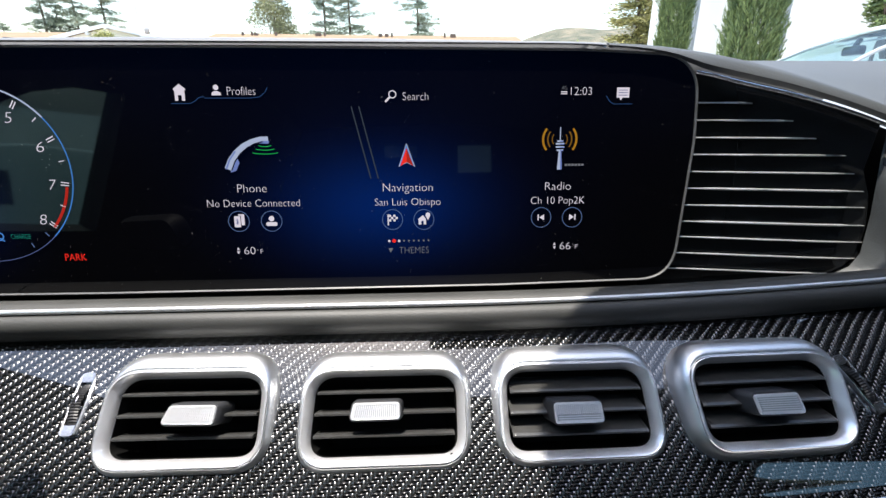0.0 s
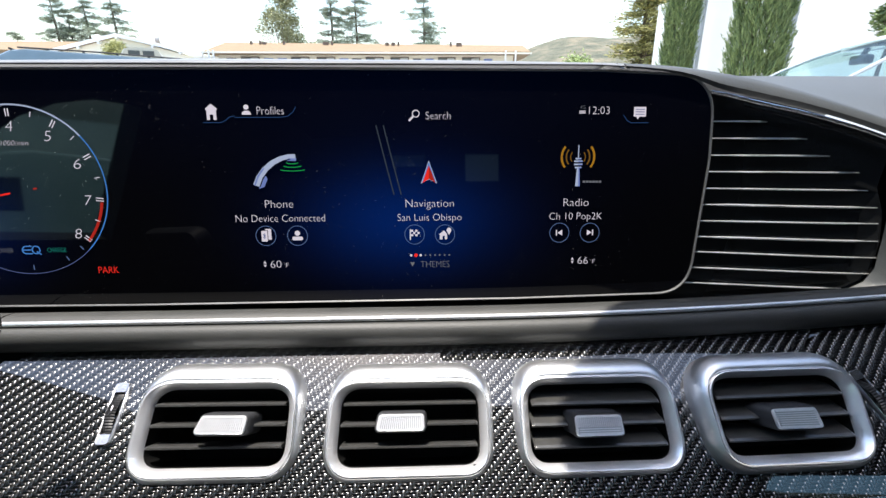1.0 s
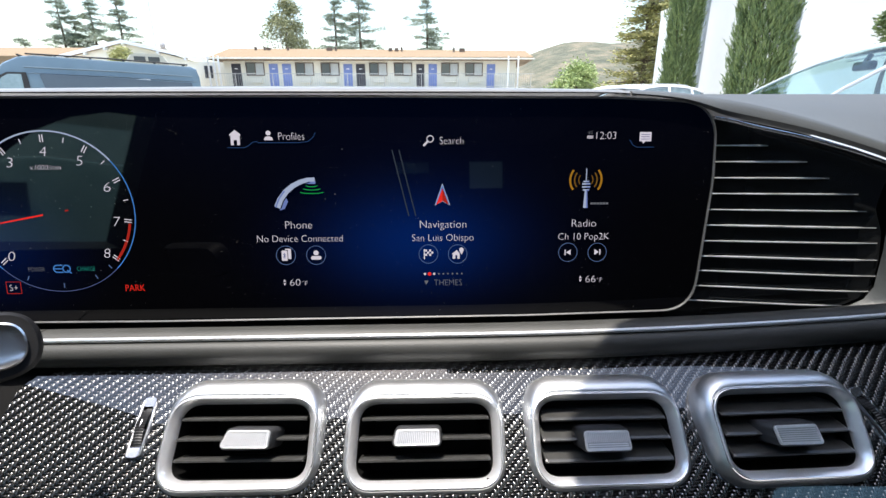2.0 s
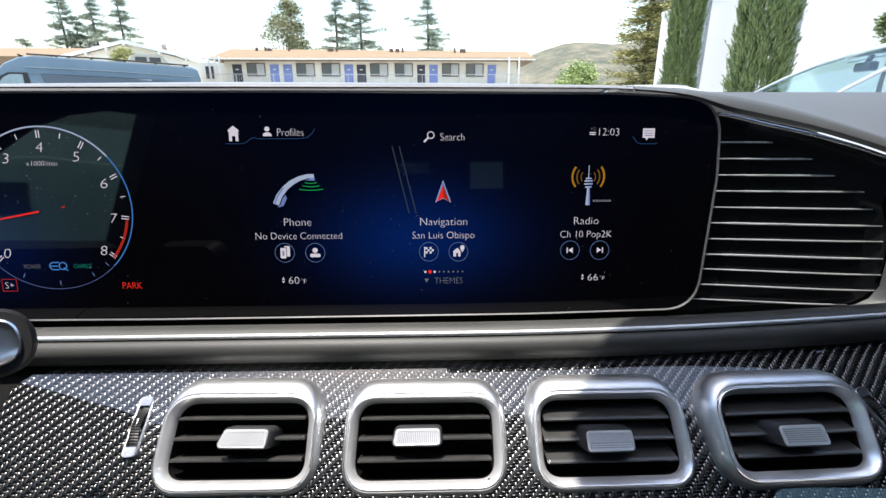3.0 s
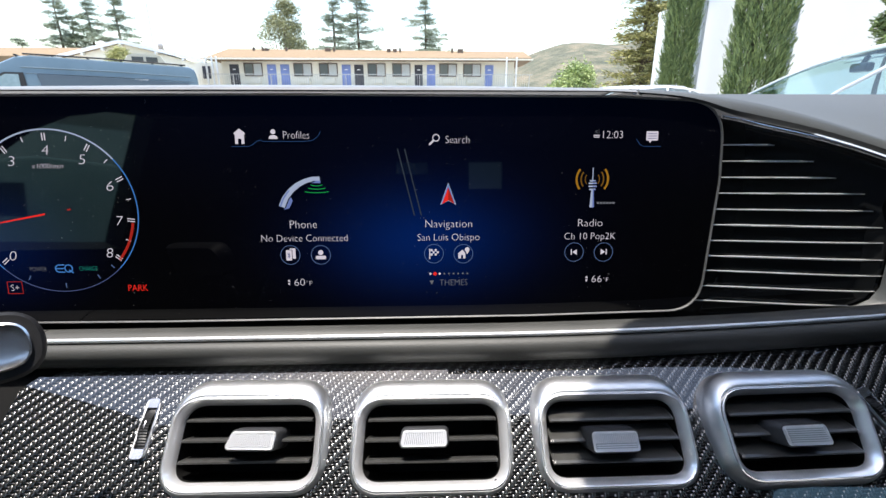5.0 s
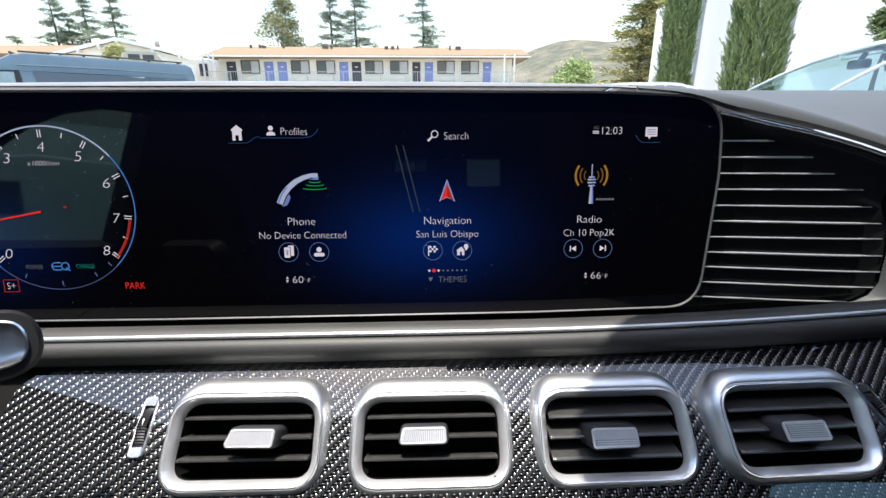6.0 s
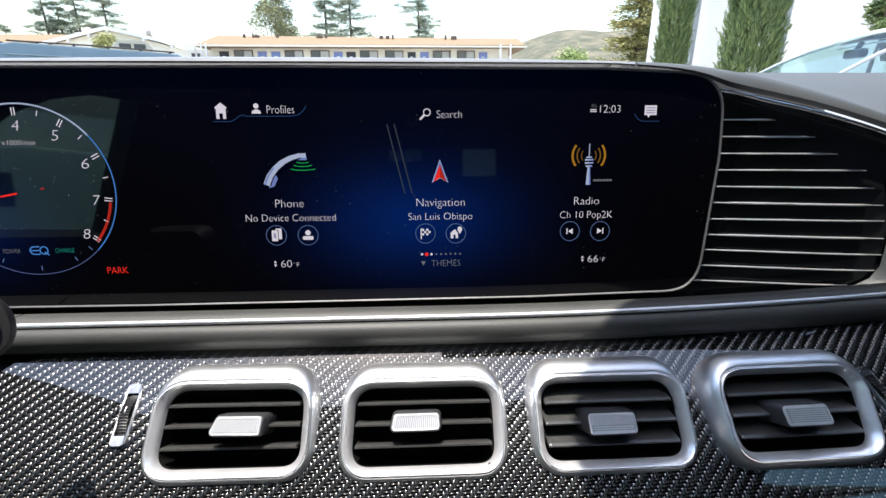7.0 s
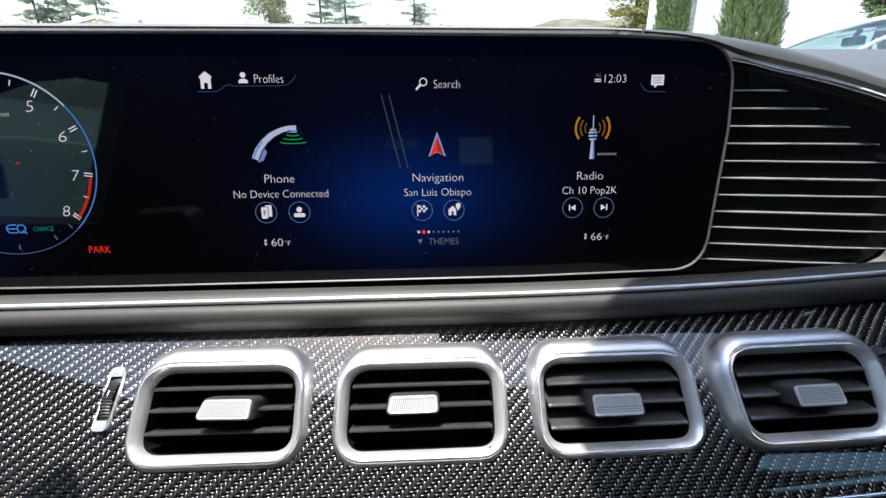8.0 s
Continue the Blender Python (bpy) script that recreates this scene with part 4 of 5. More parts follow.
def tinted(name, color, gloss=0.04):
    mat = bpy.data.materials.new(name)
    mat.use_nodes = True
    nt = mat.node_tree
    b = nt.nodes["Principled BSDF"]
    tr = nt.nodes.new("ShaderNodeBsdfTransparent")
    tr.inputs["Color"].default_value = (*color, 1)
    gl = nt.nodes.new("ShaderNodeBsdfGlossy")
    gl.inputs["Roughness"].default_value = 0.02
    mx = nt.nodes.new("ShaderNodeMixShader")
    mx.inputs[0].default_value = gloss
    nt.links.new(tr.outputs[0], mx.inputs[1])
    nt.links.new(gl.outputs[0], mx.inputs[2])
    nt.links.new(mx.outputs[0], nt.nodes["Material Output"].inputs["Surface"])
    nt.nodes.remove(b)
    return mat


M_SIDEGLASS = tinted("green_tinted_glass", (0.72, 0.97, 0.91))
M_ROOFGLASS = tinted("clear_roof_glass", (0.82, 0.83, 0.8))
M_PRIVACY = tinted("privacy_glass", (0.34, 0.4, 0.42))
bm = bmesh.new()
bm.faces.new([bm.verts.new((-side_x(z), y, z)) for y, z in ((0.0, 1.27), (0.0, 1.5), (-0.25, 1.56), (-0.43, 1.58), (-0.5, 1.27))])
tagged(part("window_1", bm, M_SIDEGLASS), "green tinted side window glass", "window", kind="structure")
bm = bmesh.new()
bm.faces.new([bm.verts.new((side_x(z), y, z)) for y, z in ((-0.03, 1.47), (-0.2, 1.752), (-0.31, 1.752), (-0.12, 1.47))])
tagged(part("window_4", bm, M_SIDEGLASS), "green tinted quarter window glass", "window", kind="structure")
tagged(part("window_2", boxed((0.09, -1.6, 1.63), (0.52, 0.006, 0.21)), M_PRIVACY), "dark tinted rear window glass", "window", kind="structure")

# roof lining, its front edge curved like a windscreen header
def roof_z(x):
    return 1.752 - 0.03 * (x / 0.55) ** 2


bm = bmesh.new()
cols = (-0.55, -0.50, -0.42, -0.30, -0.15, 0.0, 0.15, 0.30, 0.42, 0.50, 0.55)
stations = [[0.02 * x * x for x in cols], [-0.40] * 11, [-0.62] * 11, [-1.62] * 11]
grid = [[bm.verts.new((x, y, roof_z(x))) for x, y in zip(cols, row)] for row in stations]
for j in range(3):
    for i in range(10):
        if j == 1 and 1 <= i <= 8:
            continue  # the glass roof panel
        bm.faces.new((grid[j][i], grid[j][i + 1], grid[j + 1][i + 1], grid[j + 1][i]))
ceiling = tagged(part("ceiling", bm, M_TRIM), "dark cloth roof lining with a glass panel opening", "ceiling", kind="structure")
thick(ceiling, 0.03)
bm = bmesh.new()
bm.faces.new([bm.verts.new(p) for p in ((-0.50, -0.62, 1.735), (0.50, -0.62, 1.735), (0.50, -0.40, 1.735), (-0.50, -0.40, 1.735))])
tagged(part("window_3", bm, M_ROOFGLASS), "tinted glass roof panel", "window", kind="structure")
# unseen sheet added overhead, outlined to cast the shadow on the passenger's vents
near = [(0.009, 0.150), (0.16, 0.151), (0.31, 0.149), (0.386, 0.140), (0.47, 0.123), (0.545, 0.085)]
shape = rounded(near + [(0.545, 0.264), (0.085, 0.264), (0.042, 0.235), (0.010, 0.200)], [0.01, 0.1, 0.1, 0.1, 0.1, 0.02, 0.02, 0.02, 0.03, 0.03], 4)
visor = tagged(part("sun_blocker", plate(shape, 1.693, 1.707), M_TRIM, smooth=40), "unseen dark sheet added above the dash to block the sun", "sun visor")
tagged(part("floor", boxed((0, -0.45, 0.42), (1.96, 2.34, 0.05)), M_TRIM), "dark carpeted car floor", "floor", kind="structure")

# ---- outdoors ----
M_BOUNCEGROUND = vary(principled("pale_bounce_ground", (0.36, 0.35, 0.33), 0.9), ((0.32, 0.31, 0.295), (0.4, 0.39, 0.37)), 0.8, bump=0.3, bump_scale=60, bump_dist=0.01)
M_CREAM = vary(principled("cream_stucco", (0.8, 0.76, 0.64), 0.85), ((0.78, 0.74, 0.61), (0.83, 0.79, 0.68)), 0.7, bump=0.2, bump_scale=30, bump_dist=0.01)
M_ROOF = vary(principled("tan_shingle", (0.50, 0.34, 0.20), 0.9), ((0.175, 0.122, 0.068), (0.23, 0.163, 0.094)), 1.5, bump=0.3, bump_scale=12, bump_dist=0.03, stretch=(1, 4, 4))
M_WHITEPAINT = vary(principled("white_paint", (0.8, 0.8, 0.78), 0.6), ((0.76, 0.76, 0.74), (0.83, 0.83, 0.82)), 0.5)
M_BLUEDOOR = vary(principled("blue_door_paint", (0.13, 0.2, 0.52), 0.5), ((0.17, 0.23, 0.5), (0.21, 0.28, 0.58)), 2)
M_DARKDOOR = principled("dark_doorway", (0.05, 0.05, 0.06), 0.7)
M_CURTAIN = vary(principled("pale_curtain", (0.5, 0.52, 0.5), 0.8), ((0.42, 0.44, 0.43), (0.6, 0.62, 0.6)), 6, stretch=(6, 1, 0.3))
M_PANE = principled("window_pane", (0.12, 0.14, 0.14), 0.08)
M_VAN = vary(principled("slate_blue_paint", (0.078, 0.12, 0.14), 0.3, 0.35, Coat_Weight=0.6), ((0.1, 0.145, 0.17), (0.125, 0.175, 0.205)), 1.2)
M_VANDARK = vary(principled("dark_blue_panel", (0.035, 0.047, 0.062), 0.25, 0.2, Coat_Weight=0.4), ((0.05, 0.066, 0.085), (0.062, 0.08, 0.1)), 1.2)
M_VANGLASS = principled("tinted_glass", (0.03, 0.04, 0.05), 0.06)
M_CARWHITE = principled("white_car_paint", (0.78, 0.79, 0.8), 0.25, 0.0, Coat_Weight=0.8)
M_CARGLASS = vary(principled("car_glass", (0.2, 0.28, 0.29), 0.06), ((0.13, 0.19, 0.2), (0.26, 0.34, 0.35)), 2.2, rough=(0.04, 0.08))
M_BEIGE = principled("beige_car_paint", (0.42, 0.4, 0.33), 0.3, 0.2)
M_RUBBER = principled("rubber", (0.02, 0.02, 0.02), 0.8)
M_BARK = vary(principled("bark", (0.12, 0.085, 0.06), 0.95), ((0.09, 0.065, 0.045), (0.16, 0.12, 0.09)), 3)
M_RAIL = vary(principled("worn_rail_paint", (0.5, 0.49, 0.45), 0.6), ((0.45, 0.44, 0.4), (0.55, 0.54, 0.5)), 2)
M_RUST = vary(principled("rusted_vent_metal", (0.12, 0.09, 0.07), 0.8), ((0.08, 0.06, 0.05), (0.18, 0.13, 0.1)), 3)
M_STEEL = principled("grey_steel", (0.3, 0.32, 0.35), 0.5, 0.3)


def leaf_material(name, dark, light):
    mat = principled(name, dark, 0.6)
    b = mat.node_tree.nodes["Principled BSDF"]
    geo = node(mat, "ShaderNodeNewGeometry")
    ramp = mat.node_tree.nodes.new("ShaderNodeValToRGB")
    ramp.color_ramp.elements[0].color, ramp.color_ramp.elements[1].color = (*dark, 1), (*light, 1)
    wire(mat, geo.outputs["Random Per Island"], ramp.inputs["Fac"])
    wire(mat, ramp.outputs["Color"], b.inputs["Base Color"])
    return mat


M_CONIFER = leaf_material("conifer_needles", (0.15, 0.19, 0.14), (0.3, 0.35, 0.24))
M_BROADLEAF = leaf_material("olive_leaves", (0.14, 0.155, 0.08), (0.3, 0.31, 0.16))
M_CYPRESS = leaf_material("cypress_leaves", (0.07, 0.115, 0.045), (0.25, 0.32, 0.11))
M_PINE = leaf_material("yellow_green_needles", (0.16, 0.16, 0.055), (0.42, 0.39, 0.14))
M_YOUNG = leaf_material("yellow_leaves", (0.2, 0.21, 0.06), (0.42, 0.42, 0.17))
M_BUSH = leaf_material("bright_leaves", (0.18, 0.25, 0.08), (0.36, 0.43, 0.17))

# ground out of view, made pale to bounce light up onto the walls
ground_bm = bmesh.new()
bmesh.ops.create_grid(ground_bm, x_segments=8, y_segments=8, size=3500)
tagged(part("ground", ground_bm, M_BOUNCEGROUND), "unseen parking ground, made pale to bounce light", "ground", kind="structure")


def spray(verts, faces, c, size, rng, along=None, flat_=0.5, slim=1.0):
    """One leaf clump: a slim four-cornered blade at c."""
    d = Vector((rng.gauss(0, 1), rng.gauss(0, 1), rng.gauss(0, flat_)))
    if along is not None:
        d = d * 0.6 + along * 1.2
    d.normalize()
    s = d.cross(Vector((rng.gauss(0, 1), rng.gauss(0, 1), rng.gauss(0, 1)))).normalized()
    L, w = size * rng.uniform(0.7, 1.3), size * slim * rng.uniform(0.25, 0.45)
    i = len(verts)
    verts += [c - d * L * 0.5, c + s * w * 0.5, c + d * L * 0.5, c - s * w * 0.5]
    faces.append((i, i + 1, i + 2, i + 3))


def crown_mesh(name, verts, faces, mat, parent):
    me = bpy.data.meshes.new(name)
    me.from_pydata([tuple(v) for v in verts], [], faces)
    me.materials.append(mat)
    ob = new(name, me)
    ob.parent = parent
    return ob


def tree(kind, x, y, height, width, seed, mat, label, base=0.0, low=0.25, dense=1.0):
    rng = random.Random(seed)
    thing = tagged(empty("tree", Matrix.Translation((x, y, base))), label, "tree")
    trunk = bmesh.new()
    bend = rng.uniform(-0.3, 0.3)
    top = height * (0.97 if kind != "broad" else 0.6)
    tube([(bend * math.sin(t * 2), 0.2 * math.sin(t * 3), top * t) for t in frange(0, 1, 8)], [height * 0.018 * (1.05 - t) + 0.02 for t in frange(0, 1, 8)], trunk, 8)
    verts, faces = [], []
    limbs = bmesh.new()
    if kind == "conifer":
        levels = int(height * 1.35 * dense)
        for k in range(levels):
            t = low + (1 - low) * (k + rng.uniform(-0.35, 0.35)) / levels
            reach = width * (1 - t) ** 0.8 / (1 - low) ** 0.8 * rng.uniform(0.55, 1.2) + 0.3
            for b in range(rng.choice((4, 5, 5, 6))):
                a = rng.uniform(0, math.tau)
                L = reach * rng.uniform(0.4, 1.15)
                d = Vector((math.cos(a), math.sin(a), rng.uniform(-0.22, 0.3)))
                p0 = Vector((0, 0, height * t))
                sag = Vector((0, 0, -0.12 * L))
                tube([p0, p0 + d * L * 0.55 + sag * 0.3, p0 + d * L + sag * 0.2], [0.06, 0.035, 0.01], limbs, 4)
                tufts = int(4 + L * 4.4)
                for q in range(tufts):
                    f = rng.uniform(0.25, 1.05)
                    side_ = d.cross(Vector((0, 0, 1))) * rng.gauss(0, 0.2 * L * (1.2 - f))
                    c = p0 + d * L * f + side_ + sag * f * 0.5 + Vector((0, 0, rng.gauss(-0.05, 0.08)))
                    size = rng.uniform(0.16, 0.34)
                    for w in range(rng.choice((9, 13, 17))):
                        spray(verts, faces, c + Vector((rng.gauss(0, size), rng.gauss(0, size), rng.gauss(0, size * 0.4))), 0.3, rng, d, 0.3, 0.7)
    elif kind == "cypress":
        plumes = int(height * 330)
        for k in range(plumes):
            t = rng.uniform(0.02, 1.0)
            a = rng.uniform(0, math.tau)
            r = width * min(1.0, (1.02 - t) * 3.2) * rng.uniform(0.45, 1.0) ** 0.5
            r *= 1 + 0.22 * noise.noise(Vector((math.cos(a) * 2, math.sin(a) * 2 + seed, t * height * 1.1)))
            L = rng.uniform(0.28, 0.62) * (1.5 if rng.random() < 0.1 else 1.0)
            out = rng.uniform(0.1, 0.75)
            d = Vector((math.cos(a) * out, math.sin(a) * out, 1.0)).normalized()
            p0 = Vector((r * math.cos(a), r * math.sin(a), height * t))
            for q in range(24):
                f = rng.random()
                spread = 0.075 * (1.05 - f)
                c = p0 + d * L * f + Vector((rng.gauss(0, spread), rng.gauss(0, spread), rng.gauss(0, spread)))
                spray(verts, faces, c, 0.2, rng, d * 1.6, 0.6, 0.32)
    else:
        heads = []
        for k in range(46):
            v = Vector((rng.gauss(0, 1), rng.gauss(0, 1), rng.gauss(0, 1))).normalized()
            z = height * (low + (1 - low) * (0.5 + 0.46 * v.z))
            taper = 1.0 - 0.55 * max(0.0, (z / height - 0.5) / 0.5)
            c = Vector((v.x * width * taper * rng.uniform(0.35, 0.9), v.y * width * taper * rng.uniform(0.35, 0.9), z))
            heads.append((c, width * rng.uniform(0.22, 0.4)))
            tube([Vector((0, 0, height * low * 0.8)), c * 0.5 + Vector((0, 0, height * low * 0.4)), c], [0.09, 0.05, 0.02], limbs, 4)
        for c, r in heads:
            for q in range(260):
                v = Vector((rng.gauss(0, 1), rng.gauss(0, 1), rng.gauss(0, 0.8))).normalized() * r * rng.uniform(0.3, 1.05)
                spray(verts, faces, c + v, max(0.16, width * 0.09), rng)
    part("trunk", trunk, M_BARK, thing, smooth=60)
    if len(limbs.verts):
        part("branchwork", limbs, M_BARK, thing)["kind"] = "stuff"
    else:
        limbs.free()
    crown_mesh("crown", verts, faces, mat, thing)
    return thing


def spot(az, dist):
    """Ground place at an azimuth (degrees, clockwise from the car's nose) and a distance ahead."""
    return dist * math.tan(radians(az)), dist


# motel straight ahead, two storeys under a low tan roof
MY = 45.0
motel = tagged(empty("motel", Matrix.Translation((-5, MY, 0))), "long cream two-storey motel with blue doors and tan roof", "motel")
MI = motel.matrix_world.inverted()


def motel_part(name, bm, mat, label="", parent=None):
    bm.transform(MI)
    return part(name, bm, mat, parent or motel, label)


X0, X1, FLOOR2, EAVE = -18.2, 8.0, 2.6, 5.08
motel_part("wall", boxed(((X0 + X1) / 2, MY + 4, 2.5), (X1 - X0, 8, 5.0)), M_CREAM, "cream stucco wall")
roof = bmesh.new()
ov = 1.3
loft(roof, [[(-19.0, MY - ov, EAVE), (9.3, MY - ov, EAVE + 0.06), (9.3, MY - ov, EAVE - 0.14), (-19.0, MY - ov, EAVE - 0.2)], [(-19.0, MY + 4, 6.32), (9.6, MY + 4, 6.16), (9.6, MY + 4, 4.9), (-19.0, MY + 4, 4.9)], [(-19.4, MY + 9.5, EAVE), (9.3, MY + 9.5, EAVE), (9.3, MY + 9.5, EAVE - 0.26), (-19.4, MY + 9.5, EAVE - 0.26)]], caps=(True, True))
motel_part("roof", roof, M_ROOF, "low tan shingle roof")
motel_part("fascia", boxed((-5.05, MY - ov - 0.03, EAVE - 0.07), (28.9, 0.05, 0.13)), M_CREAM, "cream eave board")
motel_part("recess_wall", boxed((-20.6, MY + 2.6, 2.5), (4.8, 0.2, 5.0)), M_CREAM, "shaded stair recess wall")
motel_part("recess_window", boxed((-20.65, MY + 2.48, 4.1), (0.75, 0.06, 1.1), 0.01), M_DARKDOOR, "dark recess window")
motel_part("walkway", boxed((-5.1, MY - 0.75, FLOOR2 - 0.12), (27.6, 1.5, 0.22)), M_CREAM, "upper walkway")


def facade_x(c):
    """Facade positions along the front."""
    return -20.11 + 0.0195 * c


for c0, c1, kind in ((133, 175, "dark"), (303, 343, "blue"), (363, 403, "blue"), (643, 683, "blue"), (700, 742, "dark"), (978, 1015, "dark"), (1035, 1074, "blue"), (1306, 1345, "blue")):
    a, b = facade_x(c0), facade_x(c1)
    fr = motel_part("door", boxed(((a + b) / 2, MY - 0.02, FLOOR2 + 1.02), (b - a, 0.06, 2.04), 0.01), M_BLUEDOOR if kind == "blue" else M_DARKDOOR, "blue painted door" if kind == "blue" else "dark open doorway")
    motel_part("number_bar", boxed(((a + b) / 2, MY - 0.06, FLOOR2 + 1.62), (0.26, 0.015, 0.08)), M_WHITEPAINT, parent=fr)
for c0, c1 in ((200, 280), (425, 505), (541, 622), (763, 842), (877, 957), (1095, 1172), (1206, 1285)):
    a, b = facade_x(c0), facade_x(c1)
    cx, w = (a + b) / 2, b - a
    z0, z1 = FLOOR2 + 1.08, FLOOR2 + 2.12
    zc, h = (z0 + z1) / 2, z1 - z0
    fr = bmesh.new()
    for dx in (-w / 2, 0, w / 2):
        box(fr, (cx + dx, MY - 0.04, zc), (0.07, 0.1, h + 0.07))
    for z in (z0, z1):
        box(fr, (cx, MY - 0.04, z), (w + 0.07, 0.1, 0.07))
    win = motel_part("window", fr, M_RUST, "brown framed sliding window")
    motel_part("pane", boxed((cx - w / 4, MY - 0.02, zc), (w / 2 - 0.07, 0.02, h)), M_PANE, parent=win)
    motel_part("curtain", boxed((cx + w / 4, MY - 0.015, zc), (w / 2 - 0.07, 0.02, h)), M_CURTAIN, parent=win)
    motel_part("cooling_unit", boxed((cx + 0.05, MY - 0.12, FLOOR2 + 0.66), (1.05, 0.26, 0.42), 0.02), M_CREAM)
for x in (-18.95, -18.45, -18.06, facade_x(1395), facade_x(1440)):
    motel_part("post", boxed((x, MY - 1.35, 2.6), (0.12, 0.12, 5.2)), M_WHITEPAINT)
for x in frange(facade_x(6), facade_x(1500), 9):
    motel_part("rail_post", boxed((x, MY - 1.42, FLOOR2 + 0.56), (0.05, 0.05, 1.14)), M_RAIL)
for z in (FLOOR2 + 1.15, FLOOR2 + 0.1):
    motel_part("rail", boxed((-4.8, MY - 1.42, z), (28.4, 0.05, 0.045)), M_RAIL)
bars = bmesh.new()
for x in frange(facade_x(6), facade_x(1500), 150):
    box(bars, (x, MY - 1.42, FLOOR2 + 0.62), (0.016, 0.016, 1.05))
motel_part("railing_infill", bars, M_RAIL, "thin pale balusters")["kind"] = "stuff"
for c, n in ((200, 1), (243, 1), (262, 2), (355, 1), (555, 3), (585, 1), (850, 2), (880, 2), (905, 1), (1160, 1), (1200, 3)):
    motel_part("roof_vent", boxed((facade_x(c), MY + 3.0, 6.1), (0.18 * n, 0.3, 0.5 if n == 1 else 0.35), 0.03), M_RUST)
motel_part("lower_door_band", boxed((-5, MY - 0.03, 1.05), (20, 0.04, 2.0)), M_CREAM)

# gabled wing with a tan roof behind
GYD = 39.9
wing = tagged(empty("gabled_wing", Matrix.Translation((-24, GYD, 0))), "cream gabled motel wing with white roof edge", "building")
WI = wing.matrix_world.inverted()
px = -23.5
DEEP, SKEW = 4.6, 2.2
g = bmesh.new()
gl, gr, pk, ev = -29.6, -18.1, 5.95, 4.6
loft(g, [[(gl, GYD, 0), (gr, GYD, 0), (gr, GYD, ev - 0.25), (px, GYD, pk - 0.2), (gl, GYD, ev - 0.25)], [(gl, GYD + DEEP, 0), (gr - SKEW, GYD + DEEP, 0), (gr - SKEW, GYD + DEEP, ev - 0.25), (px, GYD + DEEP, pk - 0.2), (gl, GYD + DEEP, ev - 0.25)]], caps=(True, True))
g.transform(WI)
part("wall", g, M_CREAM, wing, "cream gable wall")
for a, b, nm in (((gl - 0.8, pk - 0.225 * (px - gl + 0.8)), (px, pk), "west"), ((px, pk), (gr + 0.8, pk - 0.225 * (gr + 0.8 - px)), "east")):
    r = bmesh.new()
    bx, bz = (b[0] - SKEW, b[1] + 0.225 * SKEW) if nm == "east" else b
    loft(r, [[(a[0], GYD - 0.35, a[1]), (b[0], GYD - 0.35, b[1]), (b[0], GYD - 0.35, b[1] - 0.2), (a[0], GYD - 0.35, a[1] - 0.2)], [(a[0], GYD + DEEP, a[1]), (bx, GYD + DEEP, bz), (bx, GYD + DEEP, bz - 0.2), (a[0], GYD + DEEP, a[1] - 0.2)]], caps=(True, True))
    r.transform(WI)
    part("roof", r, M_ROOF, wing, "tan shingle roof slope")
    f = bmesh.new()
    loft(f, [[(a[0], GYD - 0.41, a[1] + 0.03), (b[0], GYD - 0.41, b[1] + 0.03), (b[0], GYD - 0.41, b[1] - 0.22), (a[0], GYD - 0.41, a[1] - 0.22)], [(a[0], GYD - 0.35, a[1] + 0.03), (b[0], GYD - 0.35, b[1] + 0.03), (b[0], GYD - 0.35, b[1] - 0.22), (a[0], GYD - 0.35, a[1] - 0.22)]], caps=(True, True))
    f.transform(WI)
    part("bargeboard", f, M_WHITEPAINT, wing, "white roof edge board")
for dx in (-3.0, -1.4, 0.0, 2.6, 4.6):
    b = boxed((px + dx, GYD - 0.2, pk - 0.32 - abs(dx) * 0.22), (0.16, 0.36, 0.22))
    b.transform(WI)
    part("beam_end", b, M_WHITEPAINT, wing)
far_roof = tagged(part("long_roof", loft(bmesh.new(), [[(-70, 52, 0), (-70, 51, 5.8), (-70, 56, 7.05), (-70, 61, 5.8), (-70, 60, 0)], [(-31, 52, 0), (-31, 51, 5.8), (-31, 56, 7.05), (-31, 61, 5.8), (-31, 60, 0)]], caps=(True, True)), M_ROOF), "long low building with tan roof", "building")


def satellite_dish(x, y, z, r, turn):
    """A shallow round dish on a short arm."""
    thing = tagged(empty("satellite_dish", Matrix.Translation((x, y, z)) @ Matrix.Rotation(radians(turn), 4, "Z")), "small pale satellite dish on the motel roof", "satellite dish", "roof dishes")
    bowl = loft(bmesh.new(), [[(r * f * math.cos(k * math.tau / 20), -0.25 * r * (1 - f * f), r * f * math.sin(k * math.tau / 20) + 0.5) for k in range(20)] for f in (0.05, 0.4, 0.7, 1.0)], caps=(True, False))
    thick(part("bowl", bowl, M_GREYDISH, thing, smooth=60), 0.03)
    part("arm", tube([(0, 0.1, 0.5), (0, 0.25, 0.1), (0, 0.25, -0.5)], 0.04, sides=6), M_STEEL, thing)


M_GREYDISH = vary(principled("pale_dish_paint", (0.5, 0.5, 0.5), 0.6), ((0.45, 0.45, 0.45), (0.55, 0.55, 0.55)), 3)
satellite_dish(-26.4, 42.0, 5.3, 0.36, 20)
satellite_dish(-21.7, 42.0, 5.35, 0.34, -30)


# dark high-roof van parked across the view
VX, VY = -12.2, 18.3
van = tagged(empty("van", Matrix.Translation((VX, VY, 0)) @ Matrix.Rotation(radians(30), 4, "Z")), "slate blue high-roof van with roof rack", "van")


def van_part(name, bm, mat, label="", parent=None, smooth=None):
    return part(name, bm, mat, parent or van, label, smooth)


